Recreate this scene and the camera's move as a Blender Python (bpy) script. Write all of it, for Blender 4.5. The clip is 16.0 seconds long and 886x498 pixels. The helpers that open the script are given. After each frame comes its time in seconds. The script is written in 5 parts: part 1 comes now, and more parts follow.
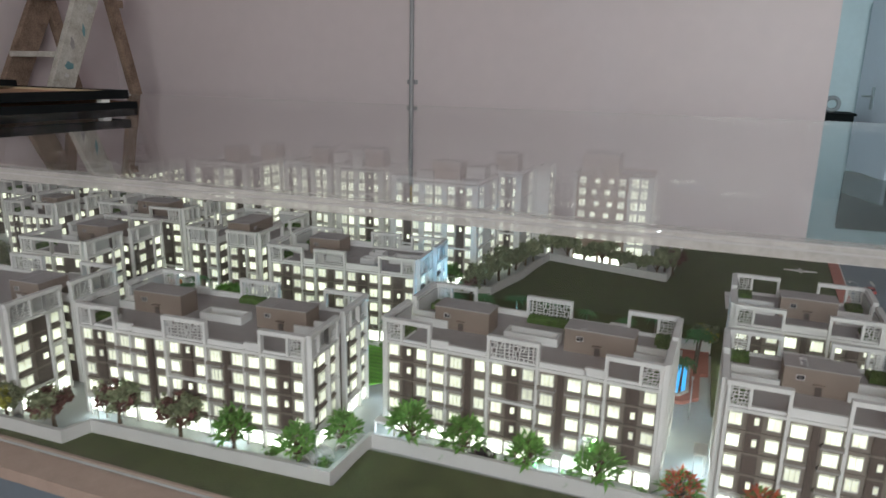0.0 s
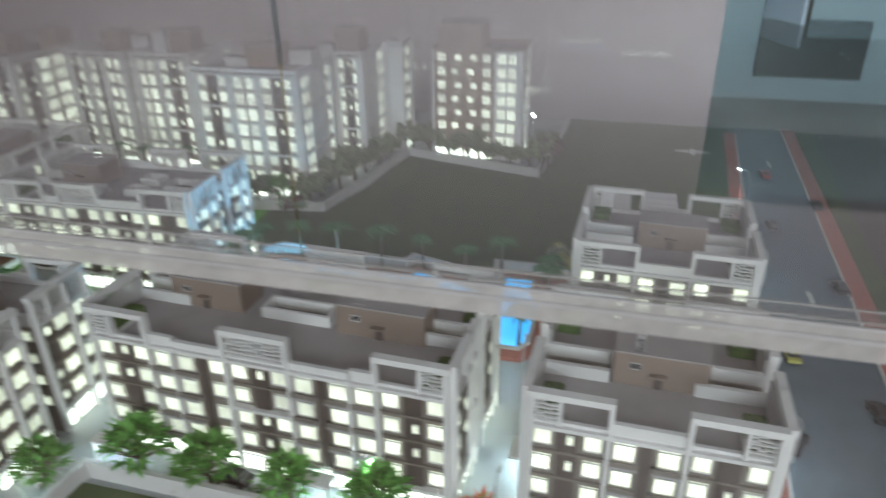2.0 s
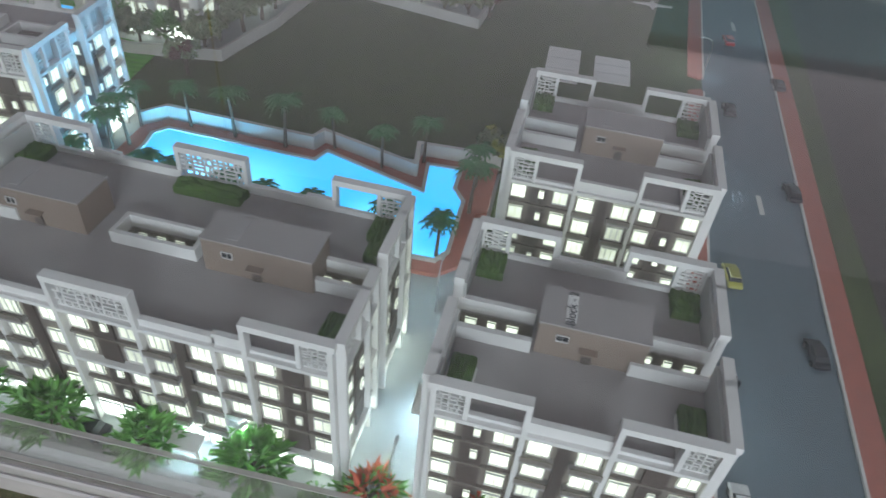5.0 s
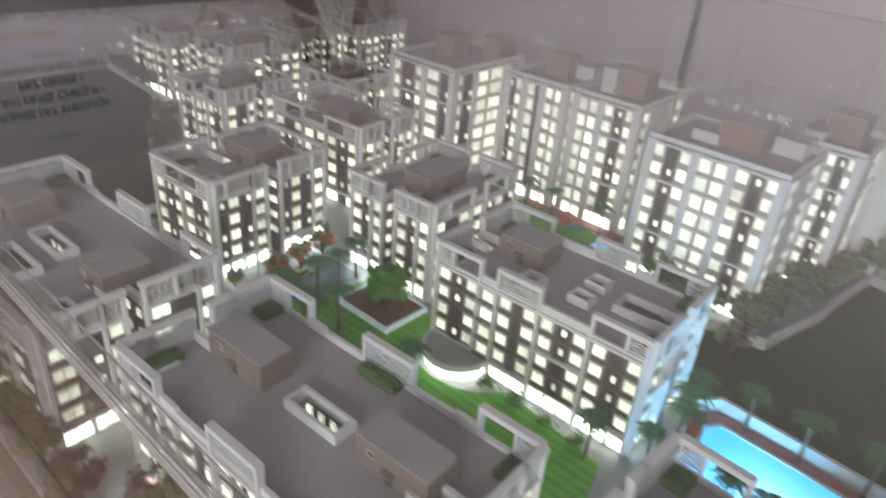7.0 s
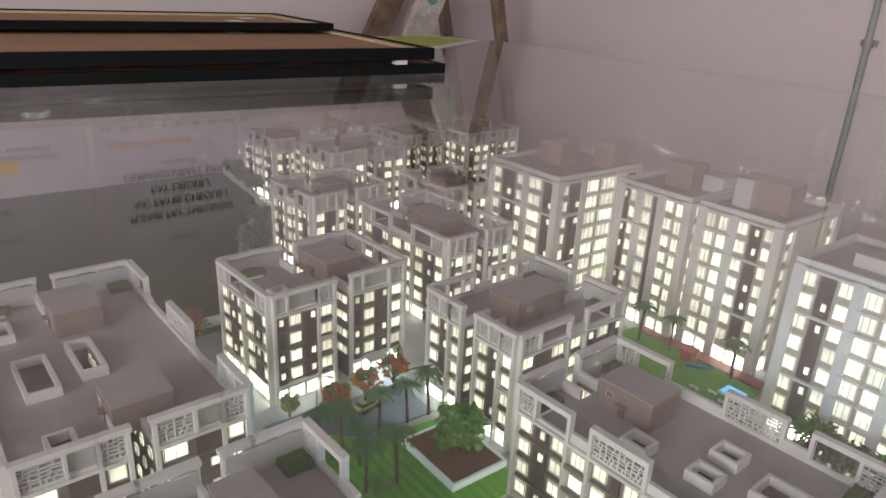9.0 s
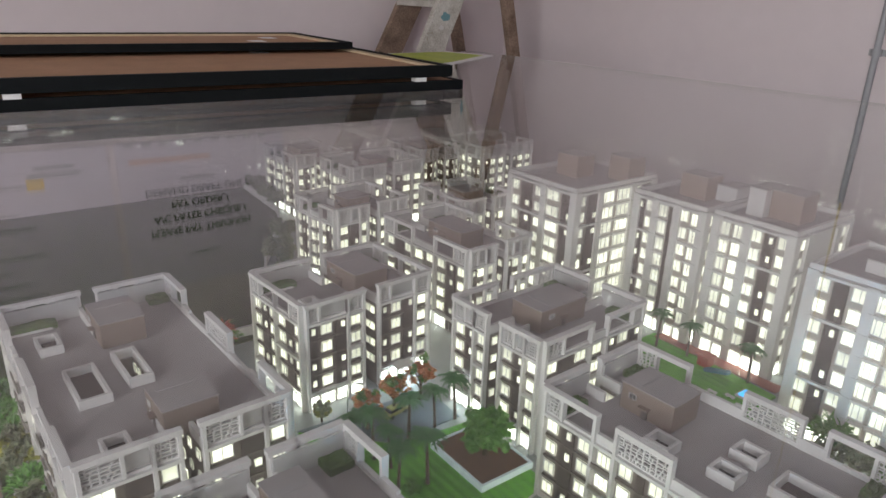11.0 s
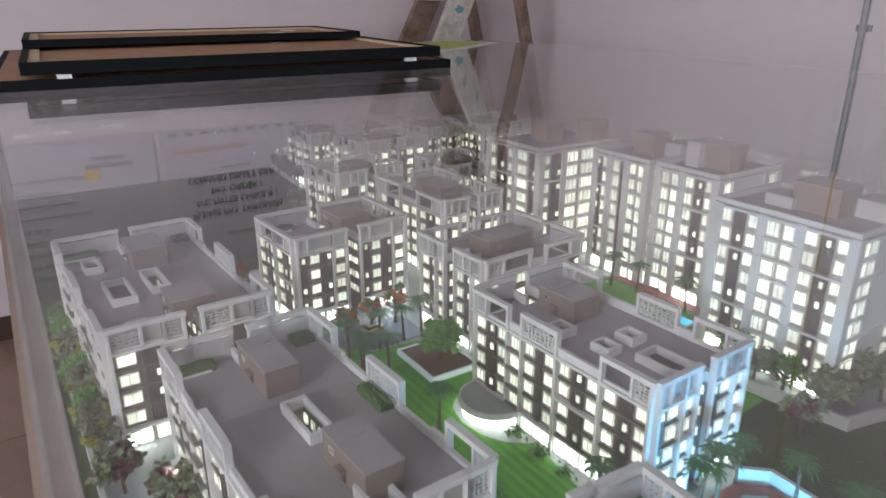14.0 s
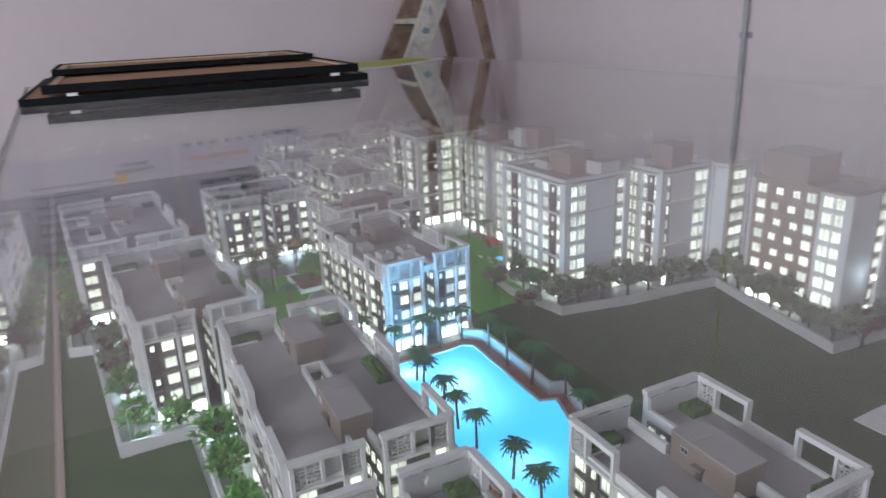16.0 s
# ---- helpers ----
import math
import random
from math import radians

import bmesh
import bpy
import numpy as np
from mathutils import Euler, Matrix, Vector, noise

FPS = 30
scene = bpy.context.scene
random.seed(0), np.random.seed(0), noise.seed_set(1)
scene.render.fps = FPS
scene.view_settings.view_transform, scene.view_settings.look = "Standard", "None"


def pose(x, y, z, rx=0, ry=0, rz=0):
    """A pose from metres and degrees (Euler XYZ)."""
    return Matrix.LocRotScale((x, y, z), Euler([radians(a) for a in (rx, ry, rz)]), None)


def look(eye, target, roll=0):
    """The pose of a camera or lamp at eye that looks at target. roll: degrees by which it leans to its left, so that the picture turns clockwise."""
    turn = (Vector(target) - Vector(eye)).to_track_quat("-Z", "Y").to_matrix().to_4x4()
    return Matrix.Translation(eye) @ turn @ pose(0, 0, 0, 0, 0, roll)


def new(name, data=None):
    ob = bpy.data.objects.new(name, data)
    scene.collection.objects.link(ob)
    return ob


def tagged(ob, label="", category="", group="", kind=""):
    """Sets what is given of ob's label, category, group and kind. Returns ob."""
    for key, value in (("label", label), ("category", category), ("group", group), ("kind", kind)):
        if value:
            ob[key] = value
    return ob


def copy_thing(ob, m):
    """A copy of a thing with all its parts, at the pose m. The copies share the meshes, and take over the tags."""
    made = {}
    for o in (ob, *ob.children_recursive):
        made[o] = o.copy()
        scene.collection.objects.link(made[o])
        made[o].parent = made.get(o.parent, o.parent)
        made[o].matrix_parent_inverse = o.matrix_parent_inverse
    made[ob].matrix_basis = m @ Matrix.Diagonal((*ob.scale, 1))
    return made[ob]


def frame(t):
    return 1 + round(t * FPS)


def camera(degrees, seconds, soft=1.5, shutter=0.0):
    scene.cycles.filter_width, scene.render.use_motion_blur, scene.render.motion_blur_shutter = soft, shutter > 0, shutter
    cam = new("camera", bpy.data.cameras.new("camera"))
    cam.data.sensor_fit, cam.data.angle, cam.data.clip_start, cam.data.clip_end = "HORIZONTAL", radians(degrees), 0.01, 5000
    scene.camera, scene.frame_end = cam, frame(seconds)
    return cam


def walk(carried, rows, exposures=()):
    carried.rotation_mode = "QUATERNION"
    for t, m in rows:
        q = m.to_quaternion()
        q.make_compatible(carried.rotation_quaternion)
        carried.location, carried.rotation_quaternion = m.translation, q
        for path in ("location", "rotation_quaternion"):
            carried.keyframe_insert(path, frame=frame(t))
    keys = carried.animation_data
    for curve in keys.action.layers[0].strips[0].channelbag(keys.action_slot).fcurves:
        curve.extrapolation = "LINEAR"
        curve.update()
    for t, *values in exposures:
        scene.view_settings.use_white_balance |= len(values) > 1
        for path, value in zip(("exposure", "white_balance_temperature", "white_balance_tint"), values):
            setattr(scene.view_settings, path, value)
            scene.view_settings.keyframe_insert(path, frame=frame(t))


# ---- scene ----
cam = camera(65.4, 16.0, 1.5, 0.4)
PATH = [
    (0, (0.002, 0.009, 1.284), (-0.678, 1.82, 0.777), 1.1),
    (0.5, (0.052, 0.075, 1.308), (-0.654, 1.888, 0.843), 1.3),
    (1, (0.015, 0.174, 1.326), (-0.695, 1.991, 0.884), 1.3),
    (1.5, (0.018, 0.248, 1.263), (-0.654, 2.053, 0.726), 0.4),
    (2, (0.108, 0.369, 1.293), (-0.353, 2.104, 0.411), -0.6),
    (2.5, (0.165, 0.483, 1.303), (-0.129, 2.115, 0.184), 0.8),
    (3, (0.176, 0.543, 1.302), (-0.082, 2.023, -0.018), 1.4),
    (5.5, (0.03, 0.546, 1.313), (-0.198, 2.039, 0.002), 7.0),
    (6, (-0.062, 0.527, 1.352), (-0.657, 1.95, 0.078), 6.7),
    (6.5, (-0.165, 0.524, 1.373), (-1.04, 1.919, 0.238), 7.0),
    (7, (-0.266, 0.526, 1.383), (-1.392, 1.858, 0.405), 5.2),
    (7.5, (-0.343, 0.512, 1.391), (-1.615, 1.802, 0.544), 3.8),
    (8, (-0.369, 0.54, 1.397), (-1.704, 1.817, 0.631), 2.8),
    (8.5, (-0.361, 0.617, 1.379), (-1.759, 1.858, 0.668), 3.5),
    (9, (-0.345, 0.68, 1.339), (-1.814, 1.828, 0.616), 2.8),
    (11.5, (-0.324, 0.601, 1.363), (-1.821, 1.739, 0.682), 1.9),
    (12, (-0.311, 0.549, 1.376), (-1.786, 1.762, 0.782), 1.4),
    (12.5, (-0.272, 0.568, 1.361), (-1.742, 1.811, 0.818), 1.5),
    (13, (-0.213, 0.617, 1.329), (-1.733, 1.786, 0.759), 1.4),
    (13.5, (-0.149, 0.653, 1.306), (-1.714, 1.718, 0.66), 0.6),
    (14, (-0.067, 0.626, 1.327), (-1.644, 1.642, 0.634), -0.1),
    (14.5, (0.085, 0.559, 1.349), (-1.444, 1.673, 0.7), -0.1),
    (15, (0.239, 0.553, 1.349), (-1.206, 1.791, 0.734), 0.0),
    (15.5, (0.458, 0.616, 1.368), (-1.051, 1.756, 0.718), -1.7),
    (16, (0.581, 0.727, 1.352), (-1.092, 1.611, 0.702), -2.5),
]
LIGHTING = [
    (0.0, -0.06, 6450, -2), (1.5, -0.04, 6350, -3), (2.0, -0.03, 6100, -4), (3.0, 0.1, 5900, -4), (5.5, 0.15, 5900, -4), (6.5, 0.25, 6200, 0),
    (7.5, 0.3, 6700, 6), (9.0, 0.3, 6900, 6), (11.5, 0.3, 6450, 3), (12.5, 0.32, 6450, 3), (14.0, 0.35, 6200, 4), (15.5, 0.32, 5900, 3), (16.0, 0.32, 5900, 3),
]
walk(cam, [(t, look(eye, target, roll)) for t, eye, target, roll in PATH], LIGHTING)

# ---- world, light, exposure ----
GZ = 0.752          # top of the model's base board
GLASS = 1.148       # underside of the case's top sheet
CX0, CX1, CY0, CY1 = -2.42, 0.95, 0.6165, 2.34   # the case in plan
ROOM_X0, ROOM_X1, ROOM_Y0, ROOM_Y1, ROOM_H = -3.17, 2.6, -2.4, 3.142, 3.0

world = bpy.data.worlds.new("daylight")
scene.world = world
world.use_nodes = True
wn = world.node_tree.nodes
sky = wn.new("ShaderNodeTexSky")
sky.sky_type, sky.sun_disc, sky.sun_elevation, sky.sun_rotation = "NISHITA", False, radians(35), radians(150)
world.node_tree.links.new(sky.outputs[0], wn["Background"].inputs[0])
wn["Background"].inputs[1].default_value = 0.1


def area_lamp(name, place, target, w, h, power, colour):
    data = bpy.data.lights.new(name, "AREA")
    data.shape, data.size, data.size_y, data.energy, data.color = "RECTANGLE", w, h, power, colour
    ob = new(name, data)
    ob.matrix_world = look(place, target)
    return ob


# daylight that enters by the window behind the viewer
area_lamp("window_daylight", (0.8, -2.34, 1.95), (-0.5, 3.0, 2.1), 2.2, 1.4, 92, (0.97, 0.95, 1.0))
# the blue lamp in the pool that shines on the house beside it
area_lamp("pool_lamp", (-0.33, 1.205, GZ + 0.010), (-0.49, 1.27, GZ + 0.11), 0.012, 0.012, 1.0, (0.20, 0.60, 1.0))
# lamp added out of sight behind the opening's header to brighten the passage
area_lamp("doorway_daylight", (1.6, 3.46, 2.84), (1.4, 8.9, 1.3), 1.8, 0.22, 75, (0.80, 0.92, 1.0))


# ---- materials ----
def material(name, base, rough=0.6, metal=0.0, scale=40.0, vary=0.12, bump=0.15, second=None, emit=None, strength=0.0, alpha=None, coat=0.0, rand=0.0):
    """A surface with two scales of noise in its colour, fine relief, and a little change from object to object."""
    m = bpy.data.materials.new(name)
    m.use_nodes = True
    nt = m.node_tree
    b = nt.nodes["Principled BSDF"]
    b.inputs["Roughness"].default_value, b.inputs["Metallic"].default_value = rough, metal
    b.inputs["Coat Weight"].default_value = coat
    tc = nt.nodes.new("ShaderNodeTexCoord")
    n1, n2 = nt.nodes.new("ShaderNodeTexNoise"), nt.nodes.new("ShaderNodeTexNoise")
    n1.inputs["Scale"].default_value, n1.inputs["Detail"].default_value = scale, 4
    n2.inputs["Scale"].default_value, n2.inputs["Detail"].default_value = scale * 9, 3
    geo = nt.nodes.new("ShaderNodeNewGeometry")
    for n in (n1, n2):
        nt.links.new(geo.outputs["Position"], n.inputs["Vector"])
    mixn = nt.nodes.new("ShaderNodeMath")
    mixn.operation = "MULTIPLY_ADD"
    mixn.inputs[1].default_value = 0.45
    nt.links.new(n2.outputs[0], mixn.inputs[0])
    half = nt.nodes.new("ShaderNodeMath")
    half.operation, half.inputs[1].default_value = "MULTIPLY", 0.55
    nt.links.new(n1.outputs[0], half.inputs[0])
    nt.links.new(half.outputs[0], mixn.inputs[2])
    ramp = nt.nodes.new("ShaderNodeValToRGB")
    second = second or [min(1, c * (1 + vary)) for c in base]
    low = [c * (1 - vary) for c in base]
    ramp.color_ramp.elements[0].position, ramp.color_ramp.elements[1].position = 0.32, 0.68
    ramp.color_ramp.elements[0].color, ramp.color_ramp.elements[1].color = (*low, 1), (*second, 1)
    nt.links.new(mixn.outputs[0], ramp.inputs[0])
    out = ramp.outputs[0]
    if rand:
        info = nt.nodes.new("ShaderNodeObjectInfo")
        mr = nt.nodes.new("ShaderNodeMapRange")
        mr.inputs["To Min"].default_value, mr.inputs["To Max"].default_value = 1 - rand, 1 + rand
        nt.links.new(info.outputs["Random"], mr.inputs["Value"])
        hsv = nt.nodes.new("ShaderNodeHueSaturation")
        nt.links.new(mr.outputs[0], hsv.inputs["Value"])
        nt.links.new(out, hsv.inputs["Color"])
        out = hsv.outputs[0]
    nt.links.new(out, b.inputs["Base Color"])
    if bump:
        bp = nt.nodes.new("ShaderNodeBump")
        bp.inputs["Strength"].default_value, bp.inputs["Distance"].default_value = bump, 0.0008
        nt.links.new(n2.outputs[0], bp.inputs["Height"])
        nt.links.new(bp.outputs[0], b.inputs["Normal"])
    if emit:
        b.inputs["Emission Color"].default_value, b.inputs["Emission Strength"].default_value = (*emit, 1), strength
    if alpha is not None:
        b.inputs["Alpha"].default_value = alpha
    return m


def lit_pane(name, colour, strength, spread):
    """A back-lit translucent window sheet: each one a little brighter or dimmer, and brighter towards the lamp behind it."""
    m = bpy.data.materials.new(name)
    m.use_nodes = True
    nt = m.node_tree
    b = nt.nodes["Principled BSDF"]
    b.inputs["Base Color"].default_value, b.inputs["Roughness"].default_value = (0.6, 0.58, 0.5, 1), 0.35
    b.inputs["Emission Color"].default_value = (*colour, 1)
    info, geo, nz = nt.nodes.new("ShaderNodeObjectInfo"), nt.nodes.new("ShaderNodeNewGeometry"), nt.nodes.new("ShaderNodeTexNoise")
    nz.inputs["Scale"].default_value, nz.inputs["Detail"].default_value = 45, 2
    nt.links.new(geo.outputs["Position"], nz.inputs["Vector"])
    mr, mr2 = nt.nodes.new("ShaderNodeMapRange"), nt.nodes.new("ShaderNodeMapRange")
    mr.inputs["To Min"].default_value, mr.inputs["To Max"].default_value = strength * (1 - spread), strength * (1 + spread)
    mr2.inputs["From Min"].default_value, mr2.inputs["From Max"].default_value = 0.3, 0.7
    mr2.inputs["To Min"].default_value, mr2.inputs["To Max"].default_value = 0.55, 1.35
    nt.links.new(info.outputs["Random"], mr.inputs["Value"])
    nt.links.new(nz.outputs[0], mr2.inputs["Value"])
    mul = nt.nodes.new("ShaderNodeMath")
    mul.operation = "MULTIPLY"
    nt.links.new(mr.outputs[0], mul.inputs[0])
    nt.links.new(mr2.outputs[0], mul.inputs[1])
    nt.links.new(mul.outputs[0], b.inputs["Emission Strength"])
    return m


def clear_sheet(name, tint, base=0.055, dust=0.0):
    """Clear acrylic: looks through, and mirrors more the flatter it is looked at."""
    m = bpy.data.materials.new(name)
    m.use_nodes = True
    nt = m.node_tree
    nt.nodes.clear()
    out, mix = nt.nodes.new("ShaderNodeOutputMaterial"), nt.nodes.new("ShaderNodeMixShader")
    tr, gl = nt.nodes.new("ShaderNodeBsdfTransparent"), nt.nodes.new("ShaderNodeBsdfGlossy")
    tr.inputs[0].default_value, gl.inputs[0].default_value = (*tint, 1), (0.95, 0.95, 0.95, 1)
    gl.inputs["Roughness"].default_value = 0.0
    lw, pw, ma = nt.nodes.new("ShaderNodeLayerWeight"), nt.nodes.new("ShaderNodeMath"), nt.nodes.new("ShaderNodeMath")
    lw.inputs["Blend"].default_value = 0.5
    pw.operation, pw.inputs[1].default_value = "POWER", 5
    ma.operation, ma.inputs[1].default_value, ma.inputs[2].default_value = "MULTIPLY_ADD", 1 - base, base
    nt.links.new(lw.outputs["Facing"], pw.inputs[0])
    nt.links.new(pw.outputs[0], ma.inputs[0])
    nt.links.new(ma.outputs[0], mix.inputs[0])
    nz, geo, bp = nt.nodes.new("ShaderNodeTexNoise"), nt.nodes.new("ShaderNodeNewGeometry"), nt.nodes.new("ShaderNodeBump")
    nz.inputs["Scale"].default_value, nz.inputs["Detail"].default_value = 1.6, 0
    nt.links.new(geo.outputs["Position"], nz.inputs["Vector"])
    bp.inputs["Strength"].default_value, bp.inputs["Distance"].default_value = 0.25, 0.01
    nt.links.new(nz.outputs[0], bp.inputs["Height"])
    nt.links.new(bp.outputs[0], gl.inputs["Normal"])
    through_ = tr.outputs[0]
    if dust:
        # a film of dust, wiped unevenly
        film_, dn, dr, df = nt.nodes.new("ShaderNodeMixShader"), nt.nodes.new("ShaderNodeTexNoise"), nt.nodes.new("ShaderNodeMapRange"), nt.nodes.new("ShaderNodeBsdfDiffuse")
        dn.inputs["Scale"].default_value, dn.inputs["Detail"].default_value, dn.inputs["Distortion"].default_value = 3.5, 4, 1.2
        nt.links.new(geo.outputs["Position"], dn.inputs["Vector"])
        dr.inputs["From Min"].default_value, dr.inputs["From Max"].default_value = 0.25, 0.75
        dr.inputs["To Min"].default_value, dr.inputs["To Max"].default_value = dust * 0.6, dust * 1.4
        nt.links.new(dn.outputs[0], dr.inputs["Value"])
        df.inputs[0].default_value = (0.75, 0.75, 0.75, 1)
        nt.links.new(dr.outputs[0], film_.inputs[0])
        nt.links.new(tr.outputs[0], film_.inputs[1])
        nt.links.new(df.outputs[0], film_.inputs[2])
        through_ = film_.outputs[0]
    nt.links.new(through_, mix.inputs[1])
    nt.links.new(gl.outputs[0], mix.inputs[2])
    nt.links.new(mix.outputs[0], out.inputs[0])
    return m


WHITE = material("white_card", (0.64, 0.62, 0.61), 0.55, vary=0.06, rand=0.03)
TAUPE = material("taupe_card", (0.175, 0.15, 0.13), 0.6, vary=0.1, rand=0.06)
SPANDREL = material("spandrel_tan_card", (0.36, 0.32, 0.285), 0.6, vary=0.08, rand=0.05)
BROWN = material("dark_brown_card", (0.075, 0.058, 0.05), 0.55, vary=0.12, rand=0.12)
GREYC = material("grey_card", (0.33, 0.31, 0.31), 0.6, vary=0.08)
DECK = material("roof_grey_paper", (0.33, 0.305, 0.30), 0.7, vary=0.1)
STAIR = material("brown_stair_card", (0.215, 0.165, 0.135), 0.65, vary=0.08, rand=0.05)
TAN = material("tan_roof_room_card", (0.29, 0.215, 0.165), 0.65, vary=0.08, rand=0.05)
FROST = material("frosted_acrylic", (0.62, 0.61, 0.6), 0.4, vary=0.05, alpha=0.62)
HEDGE = material("hedge_flock", (0.05, 0.105, 0.02), 0.9, scale=120, vary=0.5, bump=0.8, second=(0.11, 0.19, 0.04))
GRASS = material("dark_grass_flock", (0.058, 0.082, 0.026), 0.95, scale=25, vary=0.35, bump=0.8, second=(0.09, 0.118, 0.042))
EARTH = material("red_brown_earth", (0.19, 0.10, 0.06), 0.9, scale=90, vary=0.25, bump=0.7)
SOIL = material("dark_brown_soil", (0.06, 0.05, 0.047), 0.9, scale=50, vary=0.25, bump=0.7)
ASPHALT = material("blue_grey_asphalt", (0.125, 0.155, 0.185), 0.55, scale=30, vary=0.12)
PAVING = material("pale_paving", (0.33, 0.345, 0.35), 0.55, scale=25, vary=0.1, rand=0.08)
REDPAVE = material("red_paving", (0.36, 0.13, 0.10), 0.7, scale=80, vary=0.2, rand=0.06)
KERB = material("white_kerb", (0.56, 0.54, 0.53), 0.6, vary=0.08)
SAND = material("pink_beige_trim", (0.33, 0.245, 0.205), 0.6, vary=0.1)
PANE = lit_pane("warm_lit_pane", (0.99, 0.99, 0.78), 1.15, 0.5)
PANE_LOW = lit_pane("bright_ground_pane", (0.96, 0.99, 0.87), 4.2, 0.45)
PANE_TOWER = lit_pane("tower_lit_pane", (0.99, 0.99, 0.83), 1.05, 0.45)
LED = material("led_spot", (0.9, 0.95, 1.0), 0.4, bump=0, emit=(0.8, 0.92, 1.0), strength=60)
GREENLED = material("green_led", (0.3, 0.9, 0.35), 0.4, bump=0, emit=(0.15, 1.0, 0.2), strength=6)
STREETLED = material("street_lamp_led", (0.9, 0.95, 1.0), 0.4, bump=0, emit=(0.75, 0.9, 1.0), strength=650)
LITRIM = material("lit_white_rim", (0.7, 0.75, 0.8), 0.4, bump=0, emit=(0.65, 0.85, 1.0), strength=0.1)
PORCHLED = material("porch_led", (0.8, 0.9, 1.0), 0.4, bump=0, emit=(0.72, 0.88, 1.0), strength=34)
TRUNK = material("twig_brown", (0.10, 0.07, 0.045), 0.9, scale=150, vary=0.3, bump=0.5)
LEAF_G = material("leaf_green", (0.065, 0.17, 0.03), 0.6, scale=60, vary=0.4, second=(0.19, 0.42, 0.07), rand=0.12)
LEAF_B = material("leaf_bright_green", (0.08, 0.26, 0.04), 0.5, scale=50, vary=0.4, second=(0.22, 0.47, 0.09), rand=0.15)
LEAF_D = material("leaf_dull_green", (0.14, 0.17, 0.09), 0.75, scale=60, vary=0.3, second=(0.30, 0.33, 0.19), rand=0.12)
LEAF_M = material("leaf_maroon", (0.10, 0.035, 0.032), 0.75, scale=60, vary=0.35, second=(0.16, 0.07, 0.055), rand=0.12)
LEAF_R = material("leaf_red", (0.52, 0.07, 0.03), 0.7, scale=90, vary=0.3, second=(0.62, 0.15, 0.06), rand=0.1)
LEAF_O = material("leaf_orange", (0.60, 0.17, 0.06), 0.7, scale=90, vary=0.3, second=(0.68, 0.30, 0.10), rand=0.1)
LEAF_Y = material("leaf_yellow_green", (0.30, 0.32, 0.05), 0.7, scale=90, vary=0.3, second=(0.45, 0.42, 0.07))
LEAF_P = material("palm_green", (0.05, 0.17, 0.06), 0.6, scale=90, vary=0.3, second=(0.10, 0.27, 0.09), rand=0.1)
PAINT = material("wall_paint_mauve", (0.69, 0.61, 0.63), 0.42, scale=1.6, vary=0.03, bump=0.05)
PAINT_BLUE = material("wall_paint_pale_blue", (0.60, 0.68, 0.72), 0.5, scale=2, vary=0.04, bump=0.05)
CEIL = material("ceiling_white", (0.7, 0.68, 0.68), 0.8, scale=3, vary=0.03, bump=0.05)
TILE = material("terracotta_floor_tile", (0.27, 0.175, 0.135), 0.3, scale=5, vary=0.14, bump=0.04, rand=0.06)
GROUT = material("grey_brown_grout", (0.16, 0.12, 0.10), 0.8, vary=0.1)
WIRE_Y = material("yellow_cable", (0.55, 0.40, 0.08), 0.5, bump=0)
PIPE = material("grey_pvc_pipe", (0.33, 0.33, 0.35), 0.4, vary=0.06)
METAL = material("brushed_metal", (0.55, 0.55, 0.57), 0.3, metal=0.9, vary=0.05)
BLACK = material("black_frame_paint", (0.006, 0.007, 0.008), 0.7, vary=0.2)
BLACK.node_tree.nodes["Principled BSDF"].inputs["Specular IOR Level"].default_value = 0.12
BOARD = material("brown_hardboard", (0.36, 0.2, 0.11), 0.75, scale=14, vary=0.14, bump=0.2)
PINE = material("pale_pine_strip", (0.52, 0.4, 0.26), 0.7, scale=30, vary=0.15)
LADDER = material("paint_spattered_wood", (0.19, 0.115, 0.08), 0.75, scale=16, vary=0.4, bump=0.5, second=(0.36, 0.26, 0.2))
LADDER_P = material("whitewashed_wood", (0.5, 0.45, 0.38), 0.75, scale=18, vary=0.35, bump=0.5, second=(0.66, 0.64, 0.6))
TURQUOISE = material("turquoise_dry_paint", (0.16, 0.30, 0.33), 0.6, vary=0.15)
CLOTH = material("blue_grey_laminate", (0.125, 0.15, 0.18), 0.45, scale=20, vary=0.08)
PAPER = material("white_paper", (0.74, 0.72, 0.72), 0.5, vary=0.03, bump=0.03)
POSTER = material("lilac_poster_paper", (0.60, 0.55, 0.63), 0.3, scale=3, vary=0.05, bump=0.02)
INK = material("dark_print_ink", (0.06, 0.06, 0.075), 0.5, bump=0)
INK_GREY = material("grey_print_ink", (0.3, 0.29, 0.32), 0.5, bump=0)
INK_RED = material("orange_print_ink", (0.62, 0.40, 0.34), 0.5, bump=0)
YELLOW = material("yellow_print_ink", (0.75, 0.5, 0.05), 0.5, bump=0)
GREENPRINT = material("green_print", (0.33, 0.47, 0.03), 0.4, scale=10, vary=0.2, second=(0.55, 0.6, 0.06), bump=0)
WOOD_DARK = material("dark_brown_wood", (0.07, 0.045, 0.035), 0.4, scale=8, vary=0.2)
TRANSOM = material("dark_grey_panel", (0.07, 0.075, 0.08), 0.35, scale=4, vary=0.15)
DOORWHITE = material("white_door_paint", (0.76, 0.76, 0.84), 0.35, vary=0.04)
GLASSM = clear_sheet("clear_acrylic", (0.97, 0.98, 0.98))
GLASSTOP = clear_sheet("dusty_clear_acrylic", (0.97, 0.98, 0.98), dust=0.016)
